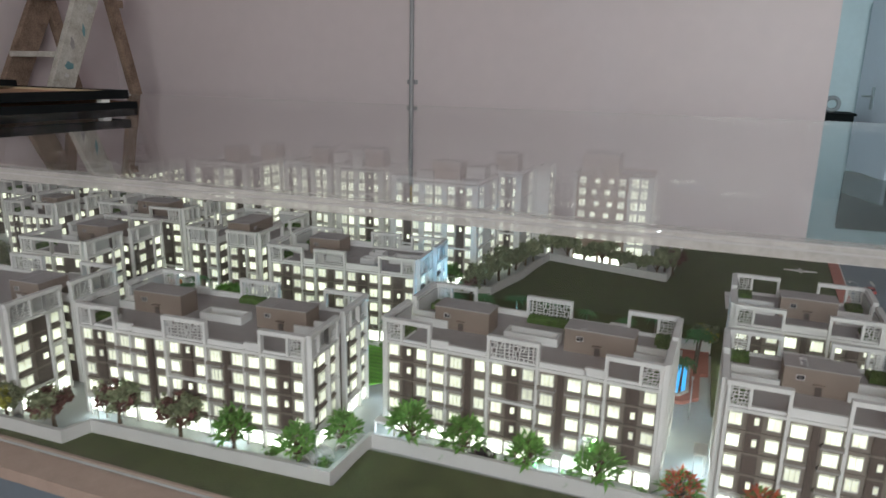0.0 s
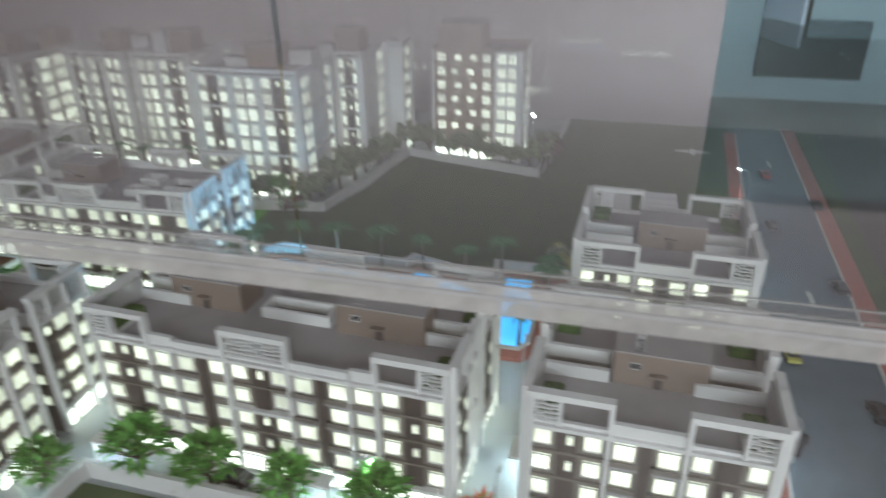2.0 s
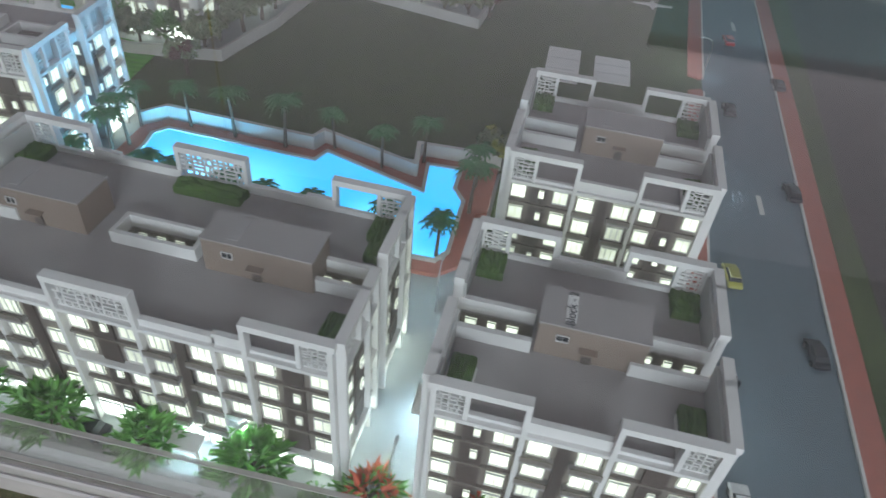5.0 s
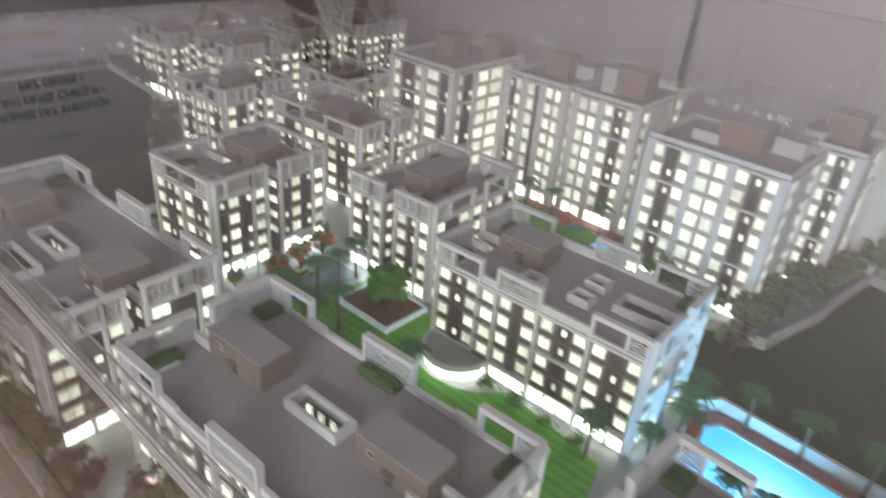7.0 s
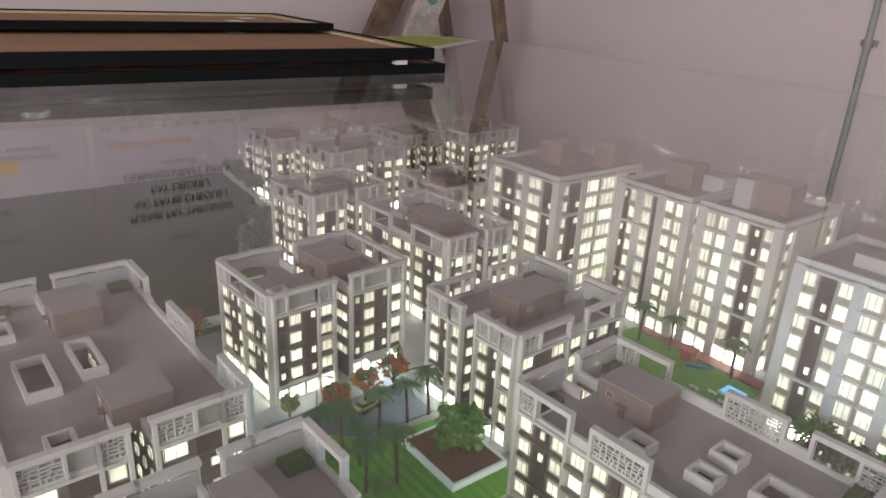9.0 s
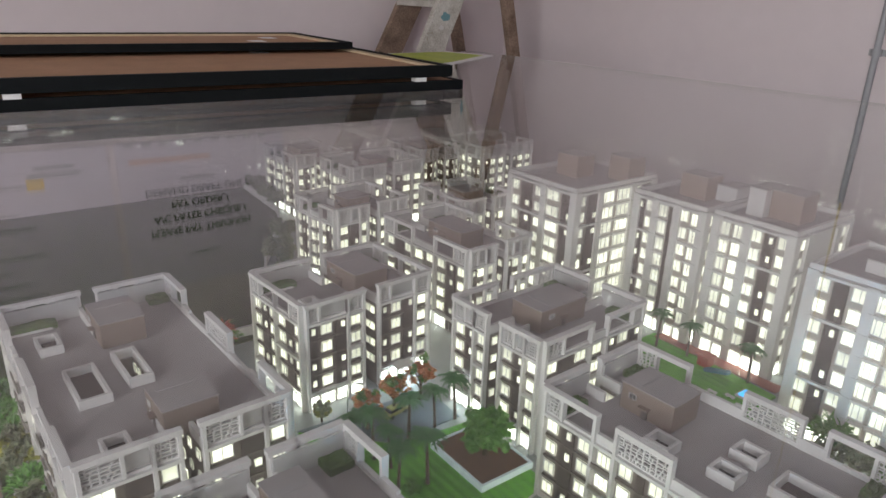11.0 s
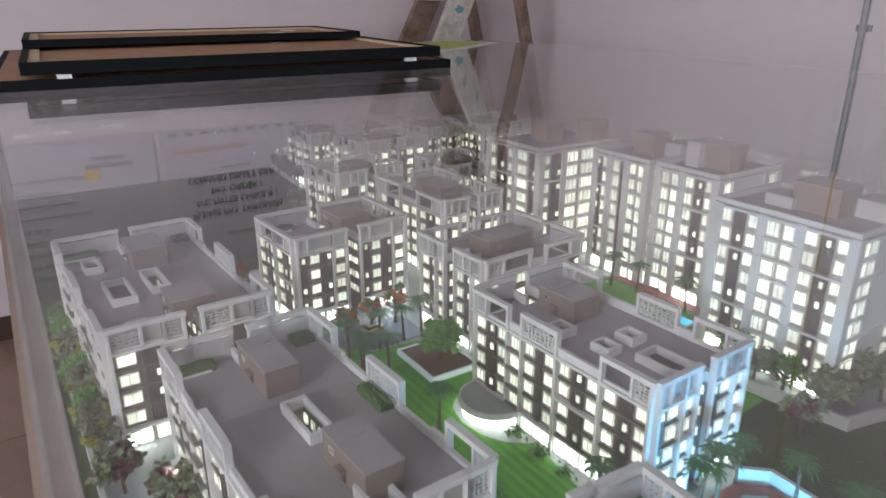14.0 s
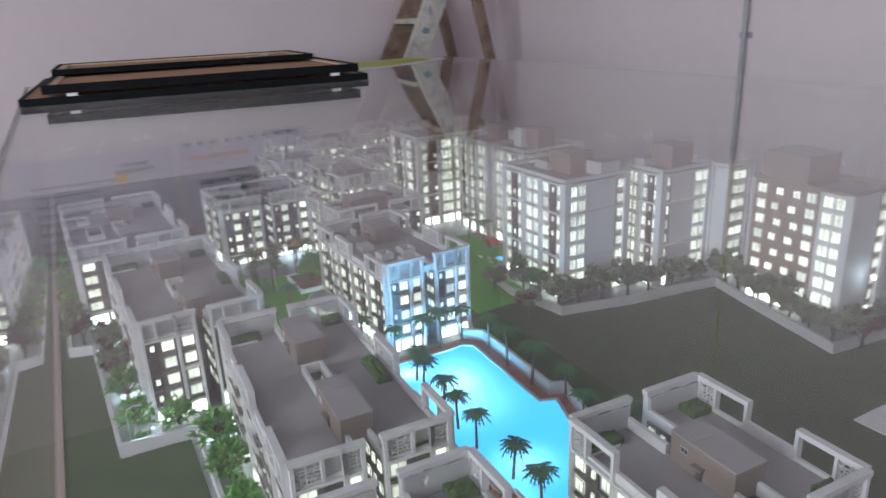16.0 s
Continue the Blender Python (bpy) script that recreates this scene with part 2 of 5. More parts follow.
EDGE_THIN = material("scuffed_acrylic_edge", (0.44, 0.41, 0.39), 0.4, scale=30, vary=0.25, alpha=0.2)
EDGE = material("polished_acrylic_edge", (0.48, 0.45, 0.43), 0.3, scale=20, vary=0.2, alpha=0.55)
RUBBER = material("black_rubber", (0.02, 0.02, 0.022), 0.7, bump=0)
CARGLASS = material("car_window_dark", (0.02, 0.022, 0.026), 0.12, bump=0)
SLIDE_BLUE = material("play_blue", (0.05, 0.22, 0.33), 0.5, bump=0)
PLAY_RED = material("play_red", (0.45, 0.08, 0.05), 0.5, bump=0)
FLOWER = material("lilac_blossom", (0.42, 0.22, 0.45), 0.7, bump=0)


def striped_lawn():
    m = material("striped_lawn", (0.16, 0.46, 0.05), 0.9, scale=60, vary=0.25, bump=0.8)
    nt = m.node_tree
    geo, wv, mx = nt.nodes.new("ShaderNodeNewGeometry"), nt.nodes.new("ShaderNodeTexWave"), nt.nodes.new("ShaderNodeMix")
    wv.wave_type, wv.bands_direction = "BANDS", "Y"
    wv.inputs["Scale"].default_value, wv.inputs["Distortion"].default_value, wv.inputs["Detail"].default_value = 22, 0.6, 1
    nt.links.new(geo.outputs["Position"], wv.inputs["Vector"])
    mx.data_type, mx.blend_type = "RGBA", "MULTIPLY"
    mx.inputs[0].default_value = 0.32
    b = nt.nodes["Principled BSDF"]
    src = b.inputs["Base Color"].links[0].from_socket
    nt.links.new(src, mx.inputs[6])
    nt.links.new(wv.outputs["Color"], mx.inputs[7])
    nt.links.new(mx.outputs[2], b.inputs["Base Color"])
    return m


def pool_sheet():
    """Deep blue translucent acrylic; the glow of lamps beneath is painted into its emission."""
    m = bpy.data.materials.new("glowing_blue_pool")
    m.use_nodes = True
    nt = m.node_tree
    b = nt.nodes["Principled BSDF"]
    b.inputs["Base Color"].default_value, b.inputs["Roughness"].default_value = (0.03, 0.22, 0.45, 1), 0.15
    geo = nt.nodes.new("ShaderNodeNewGeometry")
    total = None
    # each x, y, r is a painted pool of light, not a lamp
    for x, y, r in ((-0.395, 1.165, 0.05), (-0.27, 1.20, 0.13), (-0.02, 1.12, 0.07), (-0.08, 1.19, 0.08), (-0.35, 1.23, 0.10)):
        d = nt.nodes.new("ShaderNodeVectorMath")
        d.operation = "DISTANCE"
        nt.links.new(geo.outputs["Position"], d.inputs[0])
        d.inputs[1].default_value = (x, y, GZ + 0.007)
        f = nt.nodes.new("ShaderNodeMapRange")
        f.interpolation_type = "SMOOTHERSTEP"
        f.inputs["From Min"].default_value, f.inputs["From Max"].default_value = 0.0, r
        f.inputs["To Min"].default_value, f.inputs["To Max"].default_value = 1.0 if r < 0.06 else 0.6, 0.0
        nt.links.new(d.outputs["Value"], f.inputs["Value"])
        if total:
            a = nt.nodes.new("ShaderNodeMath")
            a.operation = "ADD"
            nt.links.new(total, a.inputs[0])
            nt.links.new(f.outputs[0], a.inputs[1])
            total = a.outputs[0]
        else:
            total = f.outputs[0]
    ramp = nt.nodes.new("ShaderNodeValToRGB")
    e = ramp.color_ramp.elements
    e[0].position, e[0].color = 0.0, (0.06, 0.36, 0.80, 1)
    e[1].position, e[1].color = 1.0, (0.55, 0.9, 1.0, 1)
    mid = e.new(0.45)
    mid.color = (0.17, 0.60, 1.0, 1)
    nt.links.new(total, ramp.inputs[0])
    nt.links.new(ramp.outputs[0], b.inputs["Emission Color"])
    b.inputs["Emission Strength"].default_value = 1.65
    return m


LAWN = striped_lawn()
POOL = pool_sheet()


# ---- building blocks ----
def box_mesh(name, sx, sy, sz, mat, bevel=0.0):
    """A box standing on z = 0, centred in plan."""
    bm = bmesh.new()
    bmesh.ops.create_cube(bm, size=1, matrix=Matrix.Translation((0, 0, sz / 2)) @ Matrix.Diagonal((sx, sy, sz, 1)))
    if bevel:
        bmesh.ops.bevel(bm, geom=bm.edges[:], offset=bevel, segments=2, profile=0.5, affect="EDGES")
    return finish(name, bm, mat)


def finish(name, bm, *mats):
    me = bpy.data.meshes.new(name)
    bm.to_mesh(me)
    bm.free()
    for m in mats:
        me.materials.append(m)
    return me


UNIT = {}


def unit(mat):
    """A unit box for each material, its origin in the middle of its foot."""
    if mat not in UNIT:
        UNIT[mat] = box_mesh("block_" + mat.name, 1, 1, 1, mat)
    return UNIT[mat]


def thing(name, place, label, category, group="", kind=""):
    ob = new(name)
    ob.empty_display_size = 0.02
    ob.location = place
    return tagged(ob, label, category, group, kind)


def child(name, mesh, parent, place, scale=(1, 1, 1), angle=0.0, label=""):
    """A part at a world place (z-turned), under a parent that is only shifted, never turned."""
    ob = new(name, mesh)
    ob.parent = parent
    base = parent.location if parent.parent is None else parent.location + parent.parent.location
    ob.location = Vector(place) - Vector(base)
    ob.scale, ob.rotation_euler = scale, (0, 0, angle)
    if label:
        ob["label"] = label
    return ob


def blk(name, parent, mat, x0, x1, y0, y1, z0, z1, label=""):
    return child(name, unit(mat), parent, ((x0 + x1) / 2, (y0 + y1) / 2, z0), (x1 - x0, y1 - y0, z1 - z0), 0, label)


def boxes_mesh(name, boxes, mat, origin):
    """Several boxes of one part, joined."""
    bm = bmesh.new()
    for x0, x1, y0, y1, z0, z1 in boxes:
        m = Matrix.Translation(((x0 + x1) / 2 - origin[0], (y0 + y1) / 2 - origin[1], (z0 + z1) / 2 - origin[2])) @ Matrix.Diagonal((x1 - x0, y1 - y0, z1 - z0, 1))
        bmesh.ops.create_cube(bm, size=1, matrix=m)
    return finish(name, bm, mat)


def structure(name, boxes, mat, label, category):
    ob = new(name, boxes_mesh(name, boxes, mat, (0, 0, 0)))
    return tagged(ob, label, category, kind="structure")


def sheet(name, outline, z0, z1, mat):
    """A flat plate with a drawn outline."""
    bm = bmesh.new()
    f = bm.faces.new([bm.verts.new((x, y, z0)) for x, y in outline])
    if f.normal.z < 0:
        f.normal_flip()
    r = bmesh.ops.extrude_face_region(bm, geom=[f])
    for v in [g for g in r["geom"] if isinstance(g, bmesh.types.BMVert)]:
        v.co.z = z1
    bmesh.ops.recalc_face_normals(bm, faces=bm.faces[:])
    return finish(name, bm, mat)


def window_mesh(name, pane, bars):
    """A unit window in the x-z plane, looking to -y: lit pane behind a thin white frame and mullions."""
    bm = bmesh.new()
    def cube(x0, x1, y0, y1, z0, z1, mi):
        r = bmesh.ops.create_cube(bm, size=1, matrix=Matrix.Translation(((x0 + x1) / 2, (y0 + y1) / 2, (z0 + z1) / 2)) @ Matrix.Diagonal((x1 - x0, y1 - y0, z1 - z0, 1)))
        for f in {f for v in r["verts"] for f in v.link_faces}:
            f.material_index = mi
    cube(-0.5, 0.5, -0.4, 0, 0, 1, 0)
    t = 0.05
    for a in ((-0.5, -0.5 + t, 0, 1), (0.5 - t, 0.5, 0, 1), (-0.5 + t, 0.5 - t, 0, t), (-0.5 + t, 0.5 - t, 1 - t, 1)):
        cube(a[0], a[1], -1, -0.4, a[2], a[3], 1)
    for k in range(1, bars + 1):
        x = -0.5 + k / (bars + 1)
        cube(x - 0.018, x + 0.018, -0.8, -0.4, t, 1 - t, 1)
    return finish(name, bm, pane, WHITE)


WIN = window_mesh("window", PANE, 1)
WIN_S = window_mesh("small_window", PANE, 0)
WIN_DARK = window_mesh("dark_window", CARGLASS, 1)
WIN_B = window_mesh("balcony_window", PANE, 2)
WIN_G = window_mesh("ground_window", PANE_LOW, 1)
WIN_T = window_mesh("tower_window", PANE_TOWER, 1)
WIN_TB = window_mesh("tower_balcony_window", PANE_TOWER, 2)


def screen_mesh(seed):
    """A pierced screen: a rectangle cut again and again into oblong holes, with bars between them. Unit size, in the x-z plane."""
    rnd = random.Random(seed)
    cells = [(-0.5, 0.5, 0.0, 1.0)]
    for _ in range(5):
        nxt = []
        for x0, x1, z0, z1 in cells:
            w, h = x1 - x0, z1 - z0
            if max(w, h) < 0.24:
                nxt.append((x0, x1, z0, z1))
            elif w > h * rnd.uniform(0.7, 1.4):
                c = x0 + w * rnd.uniform(0.35, 0.65)
                nxt += [(x0, c, z0, z1), (c, x1, z0, z1)]
            else:
                c = z0 + h * rnd.uniform(0.35, 0.65)
                nxt += [(x0, x1, z0, c), (x0, x1, c, z1)]
        cells = nxt
    bm = bmesh.new()
    t = 0.022
    for x0, x1, z0, z1 in cells:
        for a in ((x0, x0 + t, z0, z1), (x1 - t, x1, z0, z1), (x0, x1, z0, z0 + t), (x0, x1, z1 - t, z1)):
            bmesh.ops.create_cube(bm, size=1, matrix=Matrix.Translation(((a[0] + a[1]) / 2, 0, (a[2] + a[3]) / 2)) @ Matrix.Diagonal((a[1] - a[0], 1, a[3] - a[2], 1)))
    return finish("pierced_screen", bm, WHITE)


SCREENS = [screen_mesh(k) for k in (3, 8)]


def text_mesh(words, size, mat, align="CENTER", bold=0.0):
    c = bpy.data.curves.new("lettering", "FONT")
    c.body, c.size, c.align_x, c.align_y, c.extrude = words, size, align, "CENTER", size * 0.01
    c.offset = bold
    ob = bpy.data.objects.new("lettering", c)
    scene.collection.objects.link(ob)
    me = bpy.data.meshes.new_from_object(ob.evaluated_get(bpy.context.evaluated_depsgraph_get()))
    bpy.data.objects.remove(ob)
    me.materials.clear()
    me.materials.append(mat)
    return me


# ---- the facades of the model houses ----
WIDTH = {"p": 0.8, "o": 0.75, "d": 1.25, "w": 1.0, "b": 1.05, "k": 0.72, "n": 0.38, "s": 0.7}


def facade(parent, ox, oy, angle, length, z0, floors, fh, pattern, rise, rnd, tower=False, fine=True, plain=False):
    """One front of a house: its wall plane starts at (ox, oy) and runs along the angle; local -y looks outwards.
    w window, k dark strip with small panes, b balcony, n dark slit, s slim window,
    o small window off its axis, d white bay with paired windows, p plain white panel, | white fin."""
    ca, sa = math.cos(angle), math.sin(angle)

    def put(name, mesh, u, d, z, su, sd, sz, label=""):
        return child(name, mesh, parent, (ox + ca * u + sa * d, oy + sa * u - ca * d, z), (su, sd, sz), angle, label)

    total = sum(WIDTH.get(c, 0) for c in pattern)
    s = length / total
    top = z0 + floors * fh
    groups, cur, start, u = [], [], 0.0, 0.0
    for c in pattern:
        if c == "|":
            put("fin", unit(WHITE), min(max(u, 0.002), length - 0.002), 0.0035, z0, 0.0042 if not tower else 0.015, 0.008 if not tower else 0.006, top - z0 + (0.003 if not tower else 0.004))
            if cur:
                groups.append((start, u, cur))
            cur, start = [], u
            continue
        w = WIDTH[c] * s
        mid = u + w / 2
        cur.append((c, mid, w))
        if c in "kn":
            put("dark_panel", unit(BROWN), mid, 0.0018, z0 + (fh if fine else 0), w * 0.94, 0.0016, top - z0 - (fh if fine else 0) - 0.002)
        if c in "pd":
            put("white_panel", unit(WHITE), mid, 0.0012, z0 + 0.001, w * 0.99, 0.0022, top - z0)
        if c == "p":
            u += w
            continue
        for k in range(floors):
            z = z0 + k * fh
            low = k == 0
            if c == "n" and not low:
                continue
            if low:
                put("window", WIN_G, mid, 0.001, z + fh * 0.06, w * 0.86, 0.0022, fh * 0.74)
                continue
            if c == "w":
                put("window", WIN_T if tower else WIN, mid, 0.001, z + fh * 0.24, w * (0.60 if not tower else 0.72), 0.0022, fh * (0.58 if not tower else 0.66))
            elif c == "o":
                put("window", WIN_T, mid + w * (0.12 if k % 2 else -0.1), 0.001, z + fh * 0.3, w * 0.42, 0.0022, fh * 0.44)
            elif c == "d":
                for q in (-0.2, 0.2):
                    put("window", WIN_T, mid + w * q, 0.0026, z + fh * 0.16, w * 0.34, 0.0022, fh * 0.72)
            elif c == "s":
                put("window", WIN_T if tower else WIN_S, mid, 0.001, z + fh * 0.22, w * 0.58, 0.0022, fh * 0.6)
            elif c == "k" and (k + int(mid * 50)) % 3:
                put("window", WIN_S, mid + w * 0.12, 0.0026, z + fh * 0.38, w * 0.3, 0.0018, fh * 0.34)
            elif c == "b":
                put("window", WIN_TB if tower else WIN_B, mid, 0.001, z + fh * 0.12, w * (0.66 if not tower else 0.80), 0.0022, fh * (0.62 if not tower else 0.76))
                put("balcony", unit(GREYC if not tower else WHITE), mid, 0.0045, z - 0.0010, w * 0.92, 0.009, 0.0022)
                if fine and not tower:
                    put("balcony_rail", unit(TAUPE), mid, 0.0082, z + 0.0012, w * 0.9, 0.0012, fh * 0.17)
        u += w
    # white frames that link the bays at changing heights
    for g, (a, b, bays) in enumerate(groups):
        if b - a < 0.02:
            continue
        for k in range(1, floors + 1):
            if bays[0][0] == "b" and k < floors:
                continue
            hit = (k + 2 * g) % 4 == 1 or k == floors
            if tower:
                hit = k in (3, 6, floors) and not plain
            if hit:
                put("ledge", unit(WHITE), (a + b) / 2, 0.0035, z0 + k * fh - 0.0022, b - a - 0.004, 0.0075, 0.0038)
            elif fine and not tower:
                put("string_course", unit(TAUPE), (a + b) / 2, 0.0018, z0 + k * fh - 0.001, b - a - 0.005, 0.003, 0.0022)
    if tower:
        return
    # roof level: tall frames with screens over the outer groups and the middle one, a low wall elsewhere
    rise_z = top + rise
    n = len(groups)
    for g, (a, b, bays) in enumerate(groups):
        tall = g in (0, n - 1) or (n >= 5 and g == n // 2)
        if not tall:
            put("parapet", unit(WHITE), (a + b) / 2, 0.001, top, b - a + 0.002, 0.005, 0.009 + 0.004 * (g % 2))
            continue
        put("frame_beam", unit(WHITE), (a + b) / 2, 0.0035, rise_z - 0.006, b - a + 0.0042, 0.0085, 0.006)
        for u in (a, b):
            put("frame_post", unit(WHITE), min(max(u, 0.002), length - 0.002), 0.0035, top + 0.003, 0.0042, 0.008, rise - 0.009)
        if bays[0][0] == "b":
            continue
        put("parapet", unit(WHITE), (a + b) / 2, 0.001, top, b - a, 0.004, 0.005)
        spots = [bays[0], bays[-1]] if (n >= 5 and g == n // 2) or len(bays) == 1 else [bays[0] if g == 0 else bays[-1]]
        if len(spots) == 2 and n >= 5 and g == n // 2:
            spots = [(0, a + (b - a) * f, (b - a) * 0.48) for f in (0.26, 0.74)]
        for c, mid, w in spots[:1 if len(bays) == 1 else 2]:
            put("screen", SCREENS[g % 2], mid, 0.003, top + 0.004, w * 1.0, 0.0022, rise - 0.010)
        if len(spots) == 1 and len(bays) > 1:
            side = bays[-1] if g == 0 else bays[0]
            put("frame_post", unit(WHITE), spots[0][1] + (spots[0][2] / 2 + 0.001) * (1 if g == 0 else -1), 0.0035, top + 0.003, 0.0036, 0.008, rise - 0.009)


def hedge_mesh(seed):
    """A unit clipped hedge with a lumpy top."""
    rnd = random.Random(seed)
    bm = bmesh.new()
    bmesh.ops.create_grid(bm, x_segments=12, y_segments=6, size=0.5)
    for v in bm.verts:
        edge = max(abs(v.co.x), abs(v.co.y)) > 0.49
        v.co.z = (0.72 if edge else 0.85) + rnd.uniform(-0.14, 0.15)
        v.co.x += rnd.uniform(-0.02, 0.02)
        v.co.y += rnd.uniform(-0.03, 0.03)
    r = bmesh.ops.extrude_face_region(bm, geom=bm.faces[:])
    for v in [g for g in r["geom"] if isinstance(g, bmesh.types.BMVert)]:
        v.co.z = 0
    bmesh.ops.recalc_face_normals(bm, faces=bm.faces[:])
    return finish("hedge", bm, HEDGE)


HEDGES = [hedge_mesh(k) for k in (1, 2)]


def midrise(label, x0, x1, y0, y1, seed, front, side, notch=0.06, stairs=1, floors=5, fh=0.0288, rise=0.036, fine=True, blue=False, words="", shafts=(), turn=False, stair_at=None, rooms=(), hedges=(), rot=0.0, well=0.038):
    """A five-storey house of the model: two wings with a slot between them at each end, stair rooms and shafts on the roof."""
    rnd = random.Random(seed)
    if turn:
        mx_, my_, hx, hy = (x0 + x1) / 2, (y0 + y1) / 2, (x1 - x0) / 2, (y1 - y0) / 2
        x0, x1, y0, y1 = mx_ - hy, mx_ + hy, my_ - hx, my_ + hx
    b = thing("apartment_house", ((x0 + x1) / 2, (y0 + y1) / 2, GZ), label, "model building", "houses of the model")
    ins, gap = 0.007, (0.0105 if stairs == 2 else 0.013)
    top = GZ + floors * fh
    ym, cx = (y0 + y1) / 2, (x0 + x1) / 2
    wx0, wx1, wy0, wy1 = x0 + ins, x1 - ins, y0 + ins, y1 - ins
    solid = [(wx0, wx1, wy0, ym - gap, GZ, top - 0.002), (wx0, wx1, ym + gap, wy1, GZ, top - 0.002)]
    cores = [(wx0 + notch, wx1 - notch)] if stairs == 1 else [(wx0 + notch, cx - well), (cx + well, wx1 - notch)]
    for a, c in cores:
        solid.append((a, c, ym - gap, ym + gap, GZ, top - 0.002))
    org = b.location
    child("body", boxes_mesh("body", solid, TAUPE, org), b, org)
    deck = [(s[0], s[1], s[2], s[3], top - 0.002, top) for s in solid]
    child("roof", boxes_mesh("roof", deck, DECK, org), b, org)
    # four fronts, and the ends of both wings
    facade(b, wx0, wy0, 0.0, wx1 - wx0, GZ, floors, fh, front, rise, rnd, fine=fine)
    facade(b, wx1, wy1, math.pi, wx1 - wx0, GZ, floors, fh, front, rise, rnd, fine=fine)
    half = ym - gap - wy0
    for yy in (wy0, ym + gap):
        facade(b, wx1, yy, math.pi / 2, half, GZ, floors, fh, side, rise, rnd, fine=fine)
        facade(b, wx0, yy + half, -math.pi / 2, half, GZ, floors, fh, side, rise, rnd, fine=fine)
    # frosted end walls of the roof terraces and low walls along the slots
    for xx, sg in ((wx0, 1), (wx1, -1)):
        for ya, yb in ((wy0, ym - gap), (ym + gap, wy1)):
            blk("terrace_wall", b, FROST, min(xx, xx + sg * 0.003), max(xx, xx + sg * 0.003), ya + 0.002, yb - 0.002, top, top + rise - 0.008)
        for yy in (ym - gap - 0.005, ym + gap):
            blk("slot_wall", b, WHITE, min(xx, xx + sg * notch), max(xx, xx + sg * notch), yy, yy + 0.005, top, top + 0.013)
        # lit panes deep in the slot
        for j in range(3):
            for k in range(1, floors):
                xw = xx + sg * (0.010 + j * (notch - 0.016) / 2.6)
                child("window", WIN_S, b, (xw, ym + gap - 0.0005, GZ + k * fh + fh * 0.35), (0.007 if j == 1 else 0.010, 0.0018, fh * 0.42))
        # planted edges on the terraces
        blk("planter_kerb", b, WHITE, min(xx + sg * 0.004, xx + sg * 0.026), max(xx + sg * 0.004, xx + sg * 0.026), wy0 + 0.004, wy0 + half * 0.55, top, top + 0.003)
        child("hedge", HEDGES[0], b, (xx + sg * 0.015, wy0 + 0.004 + half * 0.27, top), (0.019, half * 0.62, 0.0115))
        child("hedge", HEDGES[1], b, (xx + sg * 0.016, wy1 - 0.018, top), (0.024, 0.028, 0.011))
    for xa, xb, ya, yb in hedges:
        child("hedge", HEDGES[0], b, ((xa + xb) / 2, (ya + yb) / 2, top), (xb - xa, yb - ya, 0.012))
    spots = rooms or [((a + c) / 2 if not stair_at else stair_at[0], ym if not stair_at else stair_at[1], min(c - a, 0.098), 0.058) for a, c in cores]
    for m, sy, w, deep in spots:
        room = child("stair_room", boxes_mesh("stair_room", [(m - w / 2, m + w / 2, sy - deep / 2, sy + deep / 2, top, top + 0.034)], STAIR, org), b, org, label="taupe stair room")
        blk("stair_roof", room, DECK, m - w / 2 - 0.001, m + w / 2 + 0.001, sy - deep / 2 - 0.001, sy + deep / 2 + 0.001, top + 0.034, top + 0.0355)
        blk("stair_door", room, BROWN, m - 0.005, m + 0.003, sy - deep / 2 - 0.0015, sy - deep / 2 + 0.0005, top, top + 0.014)
        child("stair_window", WIN_DARK, room, (m - w * 0.27, sy - deep / 2 + 0.0005, top + 0.018), (0.010, 0.0018, 0.007))
        child("door_hood", unit(STAIR), room, (m - 0.001, sy - deep / 2 - 0.0035, top + 0.0145), (0.014, 0.007, 0.0016))
        blk("name_plate", room, (PAPER if words else GREYC), m - w * 0.28, m - w * 0.18, sy - deep * 0.38, sy + deep * 0.35, top + 0.0355, top + 0.0362, "pale name plate")
        if words:
            child("lettering", text_mesh(words, 0.0105, INK), room, (m - w * 0.23, sy - 0.001, top + 0.0367), (1, 1, 1), math.pi / 2)
    if stairs == 2:
        for xa, xb, ya, yb in ((cx - well - 0.0045, cx + well + 0.0045, ym - gap - 0.004, ym - gap), (cx - well - 0.0045, cx + well + 0.0045, ym + gap, ym + gap + 0.004), (cx - well - 0.0045, cx - well, ym - gap, ym + gap), (cx + well, cx + well + 0.0045, ym - gap, ym + gap)):
            blk("shaft_rim", b, WHITE, xa, xb, ya, yb, top, top + 0.0125)
        for j in range(4):
            for k in range(2, floors):
                child("window", WIN_S, b, (cx - 0.027 + j * 0.018, ym + gap - 0.0005, GZ + k * fh + fh * 0.4), (0.0085, 0.0018, fh * 0.4))
    for sx, sy, w, d in shafts:
        for xa, xb, ya, yb in ((sx - w, sx + w, sy - d, sy - d + 0.004), (sx - w, sx + w, sy + d - 0.004, sy + d), (sx - w, sx - w + 0.004, sy - d + 0.004, sy + d - 0.004), (sx + w - 0.004, sx + w, sy - d + 0.004, sy + d - 0.004)):
            blk("shaft_rim", b, WHITE, xa, xb, ya, yb, top, top + 0.012)
        # no hole here: a dark plate at roof level imitates the shaft's shaded depth
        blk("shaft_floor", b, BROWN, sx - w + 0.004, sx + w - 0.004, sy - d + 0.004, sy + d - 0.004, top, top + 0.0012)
    b.rotation_euler = (0, 0, (math.pi / 2 if turn else 0.0) + radians(rot))
    return b


